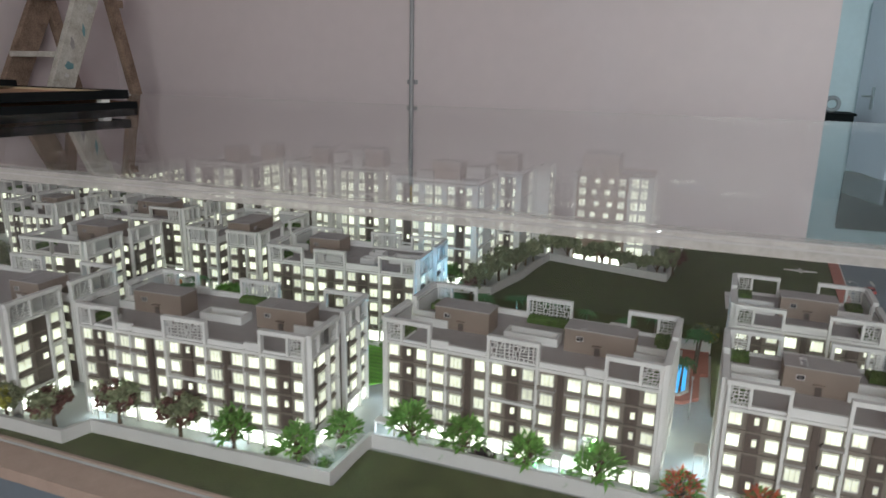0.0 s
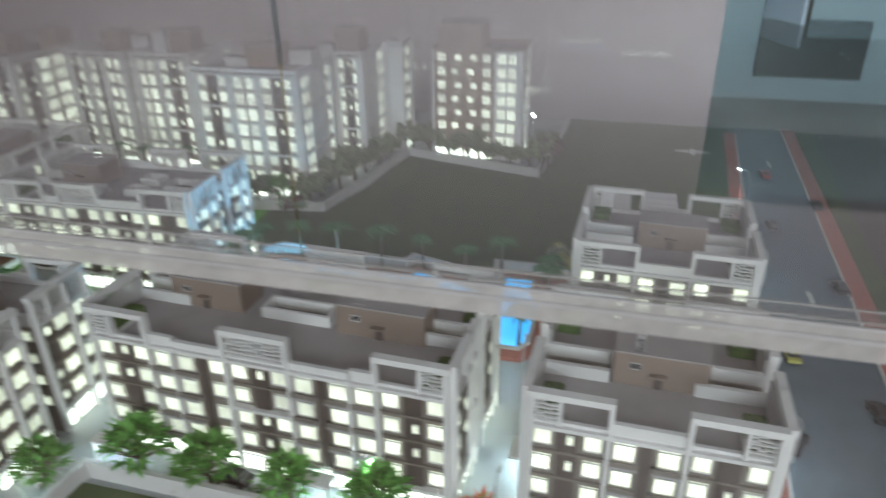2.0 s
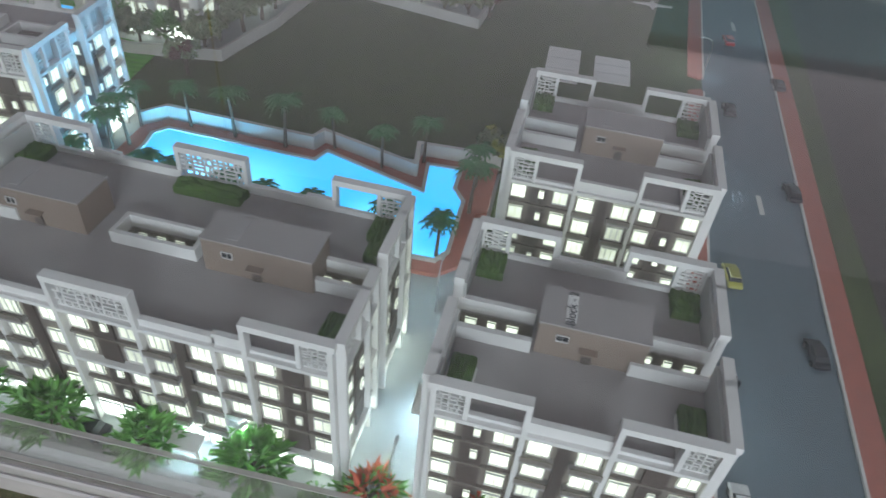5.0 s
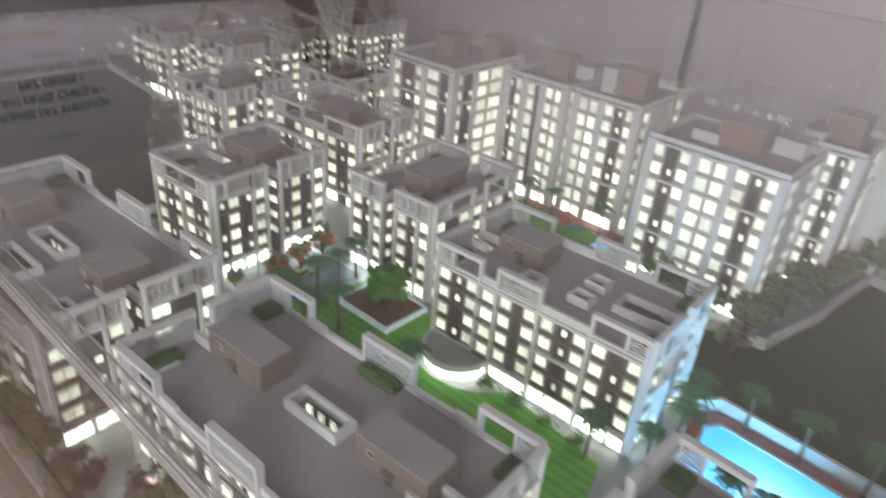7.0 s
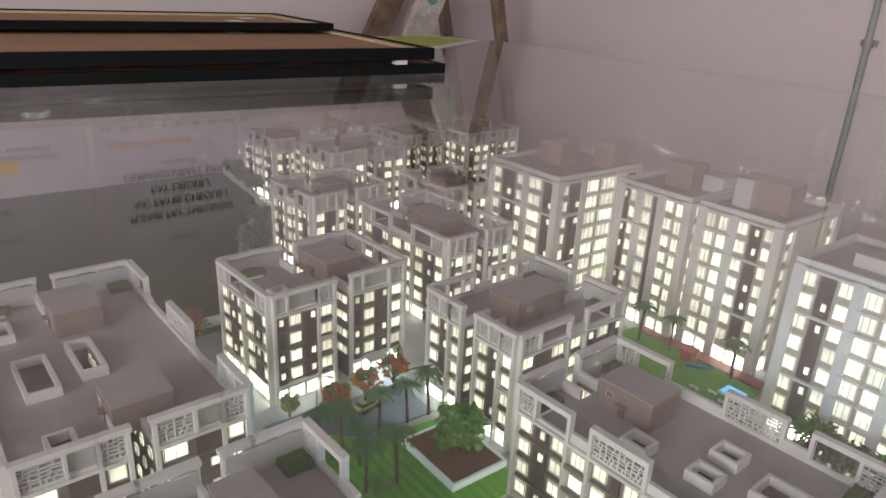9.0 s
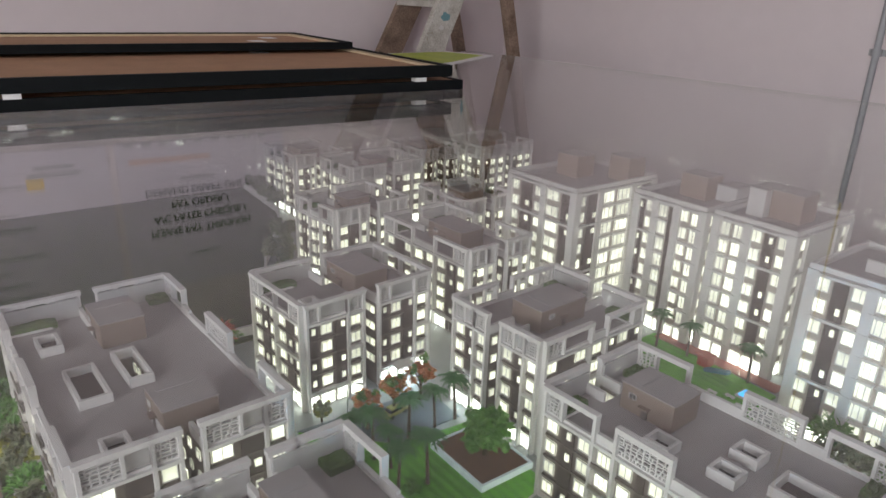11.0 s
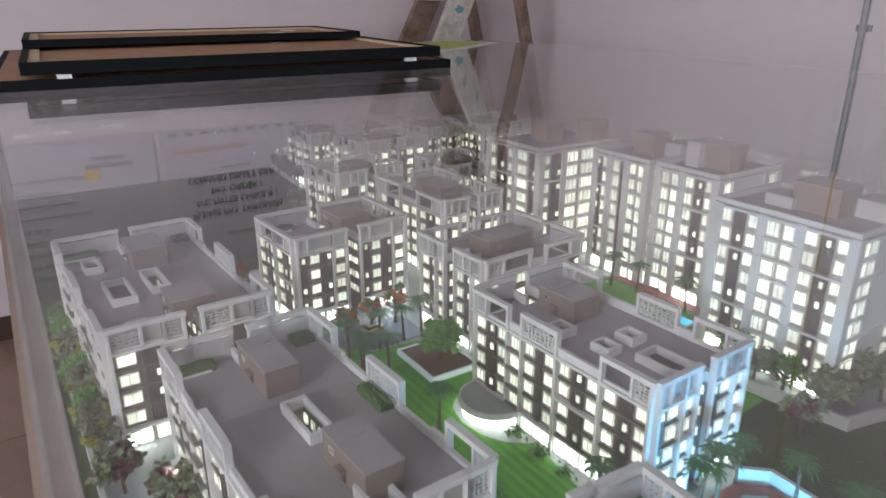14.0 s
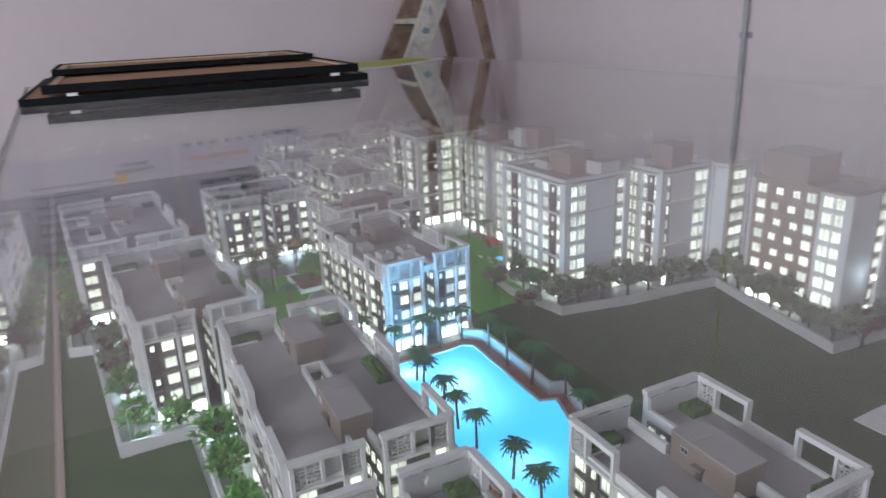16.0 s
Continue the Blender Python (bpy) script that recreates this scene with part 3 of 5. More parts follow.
def tower(label, x0, x1, y0, y1, front, side, blocks, plain=False):
    """An eight-storey block of the model, on a bright ground floor, with white edges and brown strips."""
    b = thing("tower_block", ((x0 + x1) / 2, (y0 + y1) / 2, GZ), label, "model building", "towers of the model")
    rnd = random.Random(label)
    floors, fh, top, ins = 8, 0.0318, 1.007, 0.005
    org = b.location
    solid = [(x0 + ins, x1 - ins, y0 + ins, y1 - ins, GZ, top)]
    child("body", boxes_mesh("body", solid, TAN if plain else SPANDREL, org), b, org)
    child("roof", boxes_mesh("roof", [(x0 + ins, x1 - ins, y0 + ins, y1 - ins, top, top + 0.002)], DECK, org), b, org)
    wx0, wx1, wy0, wy1 = x0 + ins, x1 - ins, y0 + ins, y1 - ins
    facade(b, wx0, wy0, 0.0, wx1 - wx0, GZ, floors, fh, front, 0, rnd, tower=True, plain=plain)
    facade(b, wx1, wy1, math.pi, wx1 - wx0, GZ, floors, fh, front, 0, rnd, tower=True, fine=False, plain=plain)
    facade(b, wx1, wy0, math.pi / 2, wy1 - wy0, GZ, floors, fh, side, 0, rnd, tower=True, plain=plain)
    facade(b, wx0, wy1, -math.pi / 2, wy1 - wy0, GZ, floors, fh, side, 0, rnd, tower=True, fine=False, plain=plain)
    for xa, xb, ya, yb in ((x0, x1, y0, y0 + 0.005), (x0, x1, y1 - 0.005, y1), (x0, x0 + 0.005, y0 + 0.005, y1 - 0.005), (x1 - 0.005, x1, y0 + 0.005, y1 - 0.005)):
        blk("parapet", b, TAN if plain else WHITE, xa, xb, ya, yb, top + (0.002 if plain else 0.0045), top + (0.008 if plain else 0.012))
    for bx, by, w, d, h, m in blocks:
        blk("roof_room", b, m, bx - w / 2, bx + w / 2, by - d / 2, by + d / 2, top + 0.002, top + h)
        blk("roof_cap", b, DECK, bx - w / 2 - 0.001, bx + w / 2 + 0.001, by - d / 2 - 0.001, by + d / 2 + 0.001, top + h, top + h + 0.0015)
    return b


# ---- the room ----
def wall_thick(name, boxes, mat, label):
    return structure(name, boxes, mat, label, "wall")


T = 0.15
wall_thick("wall_west", [(ROOM_X0 - T, ROOM_X0, ROOM_Y0 - T, ROOM_Y1 + T, 0, ROOM_H)], PAINT, "plain mauve-grey painted wall with paper notices")
wall_thick("wall_north", [(ROOM_X0, 0.43, ROOM_Y1, ROOM_Y1 + T, 0, ROOM_H), (1.75, ROOM_X1 + T, ROOM_Y1, ROOM_Y1 + T, 0, ROOM_H), (0.43, 1.75, ROOM_Y1 + 0.02, ROOM_Y1 + T, 2.08, ROOM_H)], PAINT, "plain mauve-grey painted wall ending at a wide opening")
wall_thick("wall_east", [(ROOM_X1, ROOM_X1 + T, ROOM_Y0 - T, ROOM_Y1, 0, ROOM_H)], PAINT, "plain painted wall of the show room")
wall_thick("wall_south", [(ROOM_X0, -0.4, ROOM_Y0 - T, ROOM_Y0, 0, ROOM_H), (2.0, ROOM_X1, ROOM_Y0 - T, ROOM_Y0, 0, ROOM_H), (-0.4, 2.0, ROOM_Y0 - T, ROOM_Y0, 0, 1.1), (-0.4, 2.0, ROOM_Y0 - T, ROOM_Y0, 2.6, ROOM_H)], PAINT, "painted wall with a wide window opening")
floor = structure("floor", [(ROOM_X0 - T, ROOM_X1 + T, ROOM_Y0 - T, 9.2, -0.1, -0.004)], GROUT, "red-brown tiled floor of the room", "floor")
for i in range(14):
    for j in range(14):
        child("tile", unit(TILE), floor, (ROOM_X0 + 0.2 + 0.4 * i, ROOM_Y0 + 0.2 + 0.4 * j, -0.004), (0.395, 0.395, 0.004))
structure("skirting", [(ROOM_X0, ROOM_X0 + 0.012, ROOM_Y0, ROOM_Y1, 0, 0.1), (ROOM_X0 + 0.012, 0.42, ROOM_Y1 - 0.012, ROOM_Y1, 0, 0.1)], WOOD_DARK, "dark brown skirting along the wall", "skirting")
structure("ceiling", [(ROOM_X0 - T, ROOM_X1 + T, ROOM_Y0 - T, ROOM_Y1 + T, ROOM_H, ROOM_H + 0.1)], CEIL, "plain white ceiling of the show room", "ceiling")
# the deep passage behind the opening
PN = 8.95
wall_thick("wall_passage_west", [(0.02, 0.17, ROOM_Y1 + T, PN, 0, ROOM_H)], PAINT_BLUE, "pale blue painted wall of the passage")
wall_thick("wall_passage_east", [(3.4, 3.55, ROOM_Y1 + T, PN, 0, ROOM_H)], PAINT_BLUE, "pale blue painted wall of the passage")
wall_thick("wall_passage_south", [(ROOM_X1 + T, 3.55, ROOM_Y1, ROOM_Y1 + T, 0, ROOM_H)], PAINT_BLUE, "pale blue painted wall of the passage")
wall_thick("wall_passage_north", [(0.02, 3.55, PN, PN + 0.15, 0, ROOM_H)], PAINT_BLUE, "pale blue painted wall at the passage's end")
structure("floor_passage", [(ROOM_X1 + T, 3.55, ROOM_Y1, PN, -0.1, -0.004)], GROUT, "grey-brown floor of the passage", "floor")
structure("ceiling_passage", [(0.02, 3.55, ROOM_Y1 + T, PN + 0.15, ROOM_H, ROOM_H + 0.1)], CEIL, "plain white ceiling of the passage", "ceiling")
structure("transom_panel", [(1.50, 2.6, PN - 0.06, PN - 0.002, 2.09, 2.75)], TRANSOM, "dark grey panel over the passage's door", "panel")

door = thing("door_1", (1.74, 8.88, 0), "white painted door with a steel lever handle, standing open", "door", kind="structure")
leaf_ = child("leaf", box_mesh("leaf", 0.76, 0.04, 2.05, DOORWHITE, 0.004), door, (1.63, 8.50, 0.005), angle=radians(-72))
hm = bmesh.new()
bmesh.ops.create_cube(hm, size=1, matrix=Matrix.Translation((0, 0, 0.11)) @ Matrix.Diagonal((0.04, 0.012, 0.22, 1)))
bmesh.ops.create_cone(hm, segments=14, radius1=0.010, radius2=0.010, depth=0.12, cap_ends=True, matrix=Matrix.Translation((-0.045, -0.045, 0.13)) @ Matrix.Rotation(radians(90), 4, "Y"))
bmesh.ops.create_cone(hm, segments=14, radius1=0.010, radius2=0.010, depth=0.05, cap_ends=True, matrix=Matrix.Translation((0, -0.025, 0.13)) @ Matrix.Rotation(radians(90), 4, "X"))
child("handle", finish("handle", hm, METAL), door, (1.515, 8.19, 0.96), angle=radians(-72), label="steel lever handle")
structure("door_frame", [(1.79, 1.95, PN - 0.16, PN - 0.061, 0, 2.08)], WOOD_DARK, "dark brown wooden door post", "door frame")

cabinet = thing("low_cabinet", (1.0, 8.6, 0), "low black cabinet with a flat top at the passage's end", "cabinet")
child("body", box_mesh("body", 1.1, 0.42, 0.88, BLACK, 0.004), cabinet, (0.86, 8.55, 0))
child("top", box_mesh("top", 1.14, 0.46, 0.025, BLACK, 0.004), cabinet, (0.86, 8.55, 0.88))
ring = bmesh.new()
for k in range(28):
    a0, a1 = 2 * math.pi * k / 28, 2 * math.pi * (k + 1) / 28
    for j in range(10):
        b0, b1 = 2 * math.pi * j / 10, 2 * math.pi * (j + 1) / 10
        P = [ring.verts.new(((0.066 + 0.022 * math.cos(bb)) * math.cos(aa), 0.026 * math.sin(bb), (0.066 + 0.022 * math.cos(bb)) * math.sin(aa))) for aa, bb in ((a0, b0), (a1, b0), (a1, b1), (a0, b1))]
        ring.faces.new(P)
bmesh.ops.remove_doubles(ring, verts=ring.verts[:], dist=1e-5)
tape = new("tape_roll", finish("tape_roll", ring, PIPE))
tape.location = (1.20, 8.45, 0.905 + 0.088)
tagged(tape, "big grey roll of tape standing on the black cabinet", "tape roll")

# the pipe on the wall
px, py = -1.346, ROOM_Y1 - 0.016
pipe = thing("conduit_pipe", (px, py, 0), "grey plastic conduit pipe clipped upright to the wall", "pipe")
pm = bmesh.new()
bmesh.ops.create_cone(pm, segments=20, radius1=0.0105, radius2=0.0105, depth=1.59, cap_ends=True, matrix=Matrix.Translation((0, 0, 0.795)))
child("tube", finish("tube", pm, PIPE), pipe, (px, py, 0))
wm = bmesh.new()
for k, z in enumerate((1.58, 1.85, 2.12, 2.4, 2.7)):
    dz = (1.85, 2.12, 2.4, 2.7, 2.995)[k] - z
    bmesh.ops.create_cone(wm, segments=10, radius1=0.0035, radius2=0.0035, depth=dz + 0.002, cap_ends=True, matrix=Matrix.Translation((0.002 * (k % 2), 0.004, z + dz / 2)))
child("wire", finish("wire", wm, WIRE_Y), pipe, (px, py, 0), label="yellow cable out of the pipe's end")
cm = bmesh.new()
bmesh.ops.create_cone(cm, segments=20, radius1=0.0165, radius2=0.0165, depth=0.022, cap_ends=True, matrix=Matrix.Translation((0, 0, 0)))
bmesh.ops.create_cube(cm, size=1, matrix=Matrix.Translation((0, 0.011, 0)) @ Matrix.Diagonal((0.052, 0.006, 0.02, 1)))
clip = finish("clip", cm, PIPE)
for z in (0.35, 1.217):
    child("clip", clip, pipe, (px, py, z))

# paper notices on the west wall
def grown(y, z):
    """Where a print of the first layout hangs on the wall."""
    return 0.62 + (y - 0.62) * 1.122, 0.985 + (z - 0.985) * 1.122


def notice(y0, y1, z0, z1, label):
    (y0, z0), (y1, z1) = grown(y0, z0), grown(y1, z1)
    n = thing("wall_notice", (ROOM_X0 + 0.004, (y0 + y1) / 2, z0), label, "poster", "notices on the wall")
    child("sheet", unit(POSTER), n, (ROOM_X0 + 0.004, (y0 + y1) / 2, z0), (0.006, y1 - y0, z1 - z0))
    for yy in (y0 + 0.02, y1 - 0.02):
        for zz in (z0 + 0.02, z1 - 0.02):
            child("pin", unit(METAL), n, (ROOM_X0 + 0.009, yy, zz - 0.004), (0.006, 0.009, 0.009))
    return n


def bar(n, y0, y1, z, h, mat):
    (y0, z), (y1, z) = grown(y0, z), grown(y1, z)
    h *= 1.122
    child("print_bar", unit(mat), n, (ROOM_X0 + 0.0082, (y0 + y1) / 2, z - h / 2), (0.0016, y1 - y0, h))


pay = notice(1.13, 1.74, 1.475, 2.02, "lilac notice with dark capital letters on payment")
for k, words in enumerate(("PLEASE PAY THROUGH", "A/C PAYEE CHEQUE /", "PAY ORDER /", "DEMAND DRAFT ONLY")):
    t = child("lettering", text_mesh(words, 0.0404, INK, bold=0.0013), pay, (ROOM_X0 + 0.0085, *grown(1.40, 1.805 - 0.048 * k)))
    t.rotation_euler = (math.pi / 2, 0, math.pi / 2)
bar(pay, 1.34, 1.46, 1.90, 0.010, INK_GREY)
bar(pay, 1.34, 1.46, 1.62, 0.010, INK_GREY)
bar(pay, 1.17, 1.45, 1.545, 0.018, INK_RED)
for j in range(9):
    bar(pay, 1.16 + j * 0.06, 1.19 + j * 0.06, 1.485, 0.012, INK_GREY)
rules = notice(0.45, 1.105, 1.475, 2.02, "lilac notice with rows of small grey print")
for j in range(9):
    bar(rules, 0.52, 0.52 + (0.34, 0.3, 0.25, 0.36, 0.2)[j % 5], 1.95 - j * 0.045, 0.009, INK_GREY)
bar(rules, 0.86, 1.02, 1.56, 0.014, INK_GREY)
bar(rules, 0.88, 1.00, 1.535, 0.012, INK_GREY)
child("yellow_mark", unit(YELLOW), rules, (ROOM_X0 + 0.0085, *grown(0.88, 1.57)), (0.0016, 0.056, 0.04))
flyer = notice(-0.28, 0.42, 1.475, 2.02, "lilac notice with rows of small grey print")
for j in range(8):
    bar(flyer, -0.2, 0.1 + 0.05 * (j % 3), 1.93 - j * 0.05, 0.010, INK_GREY)


# ---- the ladder in the corner ----
def beam_mesh(p, q, w, d, mat, side=(1, 0, 0)):
    """A squared timber from p to q, w along the side direction, d across it."""
    p, q = Vector(p), Vector(q)
    z = (q - p).normalized()
    x = (Vector(side) - z * z.dot(Vector(side))).normalized()
    y = z.cross(x)
    bm = bmesh.new()
    m = Matrix((x, y, z)).transposed().to_4x4()
    bmesh.ops.create_cube(bm, size=1, matrix=Matrix.Translation((p + q) / 2) @ m @ Matrix.Diagonal((w, d, (q - p).length, 1)))
    bmesh.ops.bevel(bm, geom=bm.edges[:], offset=0.004, segments=2, profile=0.5, affect="EDGES")
    return finish("timber", bm, mat)


lad = thing("step_ladder", (0, 0, 0), "old wooden step ladder spattered with paint", "ladder")
apex_z = 1.85
RAILS = ((-3.10, 1.80, 2.79, LADDER), (-2.76, 1.85, 2.715, LADDER_P))
for xx, ft, tp, m in RAILS:
    child("rail", beam_mesh((xx, ft, 0.0), (xx, tp, apex_z), 0.032, 0.118, m), lad, (0, 0, 0))
for xx, ft, tp, m in ((-3.09, 3.06, 2.60, LADDER), (-2.735, 3.095, 2.635, LADDER)):
    child("prop", beam_mesh((xx, ft, 0.0), (xx, tp, apex_z), 0.034, 0.055, m), lad, (0, 0, 0))
for k in range(6):
    z = 0.24 + 0.268 * k
    f = z / apex_z
    child("tread", beam_mesh((-3.085, 1.80 + 0.99 * f - 0.03, z), (-2.775, 1.85 + 0.865 * f - 0.03, z), 0.105, 0.026, LADDER_P, (0, 1, 0)), lad, (0, 0, 0))
child("cross_brace", beam_mesh((-3.08, 2.92, 0.70), (-2.75, 2.94, 0.70), 0.02, 0.05, LADDER_P, (0, 1, 0)), lad, (0, 0, 0))
child("hinge_block", beam_mesh((-2.74, 2.72, 1.555), (-2.74, 2.77, 1.555), 0.04, 0.035, LADDER, (1, 0, 0)), lad, (0, 0, 0))
child("cap", beam_mesh((-3.13, 2.72, apex_z), (-2.72, 2.68, apex_z), 0.16, 0.03, LADDER, (0, 1, 0)), lad, (0, 0, 0))
# dried paint on the near rail
for y, z, ry, rz_, m in ((2.440, 1.263, 0.022, 0.018, TURQUOISE), (2.47, 1.36, 0.010, 0.028, GREYC), (2.54, 1.42, 0.007, 0.03, TURQUOISE), (2.42, 1.22, 0.012, 0.01, KERB), (2.59, 1.52, 0.016, 0.02, KERB)):
    pm_ = bmesh.new()
    ring_ = [pm_.verts.new((0.0, ry * math.cos(k * 0.5236) * (1 + 0.25 * math.sin(k * 2.3)), rz_ * math.sin(k * 0.5236) * (1 + 0.2 * math.cos(k * 1.7)))) for k in range(12)]
    pm_.faces.new(ring_)
    ext = bmesh.ops.extrude_face_region(pm_, geom=pm_.faces[:])
    for v in [g for g in ext["geom"] if isinstance(g, bmesh.types.BMVert)]:
        v.co.x = 0.0015
    child("paint_splash", finish("paint_splash", pm_, m), lad, (-2.7438, y, z))


# ---- the display case ----
case = thing("display_table", ((CX0 + CX1) / 2, (CY0 + CY1) / 2, 0), "long blue-grey display table with a clear acrylic case", "display case")
blk("skirt", case, CLOTH, CX0 - 0.006, CX1 + 0.006, CY0 - 0.030, CY1 + 0.006, 0.0, GZ - 0.022)
blk("base_board", case, SAND, CX0 - 0.012, CX1 + 0.012, CY0 - 0.0395, CY1 + 0.012, GZ - 0.022, GZ - 0.004)
GT = 0.006


def acrylic(name, x0, x1, y0, y1, z0, z1, mat=GLASSM):
    p = blk(name, case, mat, x0, x1, y0, y1, z0, z1, "clear acrylic sheet")
    p.visible_shadow = False
    return p


acrylic("front_sheet", CX0, CX1, CY0, CY0 + GT, GZ, GLASS - 0.0005)
acrylic("back_sheet", CX0, CX1, CY1 - GT, CY1, GZ, GLASS - 0.0005)
acrylic("left_sheet", CX0, CX0 + GT, CY0 + GT + 0.0005, CY1 - GT - 0.0005, GZ, GLASS - 0.0005)
acrylic("right_sheet", CX1 - GT, CX1, CY0 + GT + 0.0005, CY1 - GT - 0.0005, GZ, GLASS - 0.0005)
acrylic("top_sheet", CX0, CX1, CY0, CY1, GLASS, GLASS + GT, GLASSTOP)
# polished edges of the sheets, with the glue line
lip = blk("edge_strip", case, EDGE_THIN, CX0, CX1, CY0 + 0.0005, CY0 + 0.0098, GLASS + GT + 0.0002, GLASS + GT + 0.0009, "scuffed clear edge strip")
for y in (CY0 - 0.0005, CY0 + 0.0088):
    blk("glue_line", case, EDGE, CX0, CX1, y, y + 0.0013, GLASS + GT + 0.001, GLASS + GT + 0.0014)
blk("polished_edge", case, EDGE, CX0, CX1, CY0 - 0.001, CY0 - 0.0002, GLASS - 0.009, GLASS + GT)
blk("glue_line", case, GREYC, CX0, CX1, CY0 - 0.0016, CY0 - 0.0012, GLASS - 0.0012, GLASS + 0.0006)
blk("glue_line", case, GREYC, CX0, CX1, CY0 - 0.0016, CY0 - 0.0012, GLASS + GT - 0.0012, GLASS + GT)
blk("polished_edge", case, EDGE, CX0, CX1, CY1 + 0.0002, CY1 + 0.0012, GLASS, GLASS + GT)
blk("polished_edge", case, EDGE, CX0 - 0.0012, CX0 - 0.0002, CY0, CY1, GLASS, GLASS + GT)

# framed boards lying on the case
TOPZ = GLASS + GT
def framed_board(x0, x1, y0, y1, z, h, label, hollow=True, feet=0.0):
    b = thing("framed_board", ((x0 + x1) / 2, (y0 + y1) / 2, z), label, "picture frame", "boards on the case")
    zz = z + feet
    t = 0.014
    for xa, xb, ya_, yb_ in ((x0, x1, y0, y0 + t), (x0, x1, y1 - t, y1), (x0, x0 + t, y0 + t, y1 - t), (x1 - t, x1, y0 + t, y1 - t)):
        blk("frame_bar", b, BLACK, xa, xb, ya_, yb_, zz, zz + h)
    if hollow:
        s = 0.035
        for xa, xb, ya_, yb_ in ((x0 + t, x1 - t, y0 + t, y0 + s), (x0 + t, x1 - t, y1 - s, y1 - t), (x0 + t, x0 + s, y0 + s, y1 - s), (x1 - s, x1 - t, y0 + s, y1 - s)):
            blk("back_strip", b, PINE, xa, xb, ya_, yb_, zz + 0.004, zz + h - 0.003)
        blk("back_sheet", b, BOARD, x0 + s, x1 - s, y0 + s, y1 - s, zz + 0.004, zz + h - 0.008)
        for k in range(3):
            blk("sticker", b, PAPER, x0 + 0.1 + 0.12 * k, x0 + 0.15 + 0.12 * k, y1 - 0.15 - 0.07 * k, y1 - 0.11 - 0.07 * k, zz + h - 0.008, zz + h - 0.0074)
    else:
        blk("back_sheet", b, BOARD, x0 + t, x1 - t, y0 + t, y1 - t, zz, zz + h - 0.001)
    if feet:
        for xa in (x0 + 0.05, x1 - 0.012):
            for ya_ in (y0 + 0.06, y1 - 0.09):
                blk("spacer", b, PAPER, xa - 0.010, xa + 0.009, ya_, ya_ + 0.026, z, zz)
    b.rotation_euler = (0, 0, radians(-4))
    return b


framed_board(-2.492, -1.592, 0.650, 1.643, TOPZ, 0.020, "flat black-edged board with a brown back lying on the case", hollow=False)
framed_board(-2.438, -1.588, 0.708, 1.610, TOPZ + 0.020, 0.024, "black picture frame lying face down with its brown back up", feet=0.009)
framed_board(-2.441, -2.021, 0.724, 1.592, TOPZ + 0.0535, 0.018, "smaller picture frame lying face down on another one")

leaf = new("printed_sheet", sheet("printed_sheet", [(-2.38, 1.60), (-1.93, 1.66), (-2.05, 1.98), (-2.22, 2.26), (-2.41, 2.20)], TOPZ, TOPZ + 0.0025, PAPER))
tagged(leaf, "white sheet printed in lime green lying on the case", "print")
art = new("green_field", sheet("green_field", [(-2.365, 1.62), (-1.97, 1.67), (-1.99, 1.74), (-2.03, 1.78), (-2.03, 1.88), (-2.08, 1.98), (-2.23, 2.22), (-2.39, 2.17)], TOPZ + 0.0025, TOPZ + 0.0032, GREENPRINT))
art.parent = leaf


# ---- the model's ground ----
def ground_piece(name, outline, z0, z1, mat, label, category):
    return tagged(new(name, sheet(name, outline, z0, z1, mat)), label, category, kind="structure")


def rect(x0, x1, y0, y1):
    return [(x0, y0), (x1, y0), (x1, y1), (x0, y1)]


IX0, IX1, IY0, IY1 = CX0 + 0.008, CX1 - 0.008, CY0 + 0.008, CY1 - 0.008
ground_piece("ground", rect(IX0, IX1, IY0, IY1), GZ - 0.0038, GZ, PAVING, "pale grey paved ground of the model", "ground")
ground_piece("grass_front", [(IX0, IY0 + 0.0045), (0.30, IY0 + 0.0045), (0.30, 0.80), (-0.405, 0.80), (-0.405, 0.702), (-0.80, 0.686), (-0.812, 0.652), (-1.42, 0.652), (IX0, 0.652)], GZ, GZ + 0.002, GRASS, "dark green flock grass along the front", "grass")
ground_piece("front_kerb", rect(IX0, 0.30, IY0, IY0 + 0.004), GZ, GZ + 0.004, SAND, "pink-beige trim strip along the front", "kerb")
ground_piece("field", [(-0.46, 1.345), (-0.2, 1.335), (-0.06, 1.36), (0.055, 1.36), (0.055, 1.10), (0.30, 1.10), (0.345, 1.40), (0.362, 1.72), (0.392, IY1), (-0.032, IY1), (-0.045, 2.0), (-0.062, 1.834), (-0.295, 1.892), (-0.388, 1.918), (-0.410, 1.70), (-0.447, 1.543), (-0.60, 1.52), (-0.60, 1.40)], GZ, GZ + 0.002, GRASS, "dark green flock field behind the pool", "grass")
ground_piece("grass_west", [(IX0, 0.6525), (-1.42, 0.6525), (-1.42, 1.10), (-1.62, 1.146), (-1.75, 1.20), (-2.02, 1.355), (-2.11, 1.388), (IX0, 1.406)], GZ, GZ + 0.0022, GRASS, "dark green flock field at the model's west end", "grass")
ground_piece("road_east", [(0.290, IY0), (0.433, IY0), (0.522, IY1), (0.395, IY1), (0.362, 1.72), (0.345, 1.40), (0.318, 1.08)], GZ, GZ + 0.0016, ASPHALT, "blue-grey model road with white markings", "road")
ground_piece("pavement_east", [(0.436, IY0), (0.463, IY0), (0.554, IY1), (0.525, IY1)], GZ, GZ + 0.004, REDPAVE, "red model pavement along the road", "pavement")
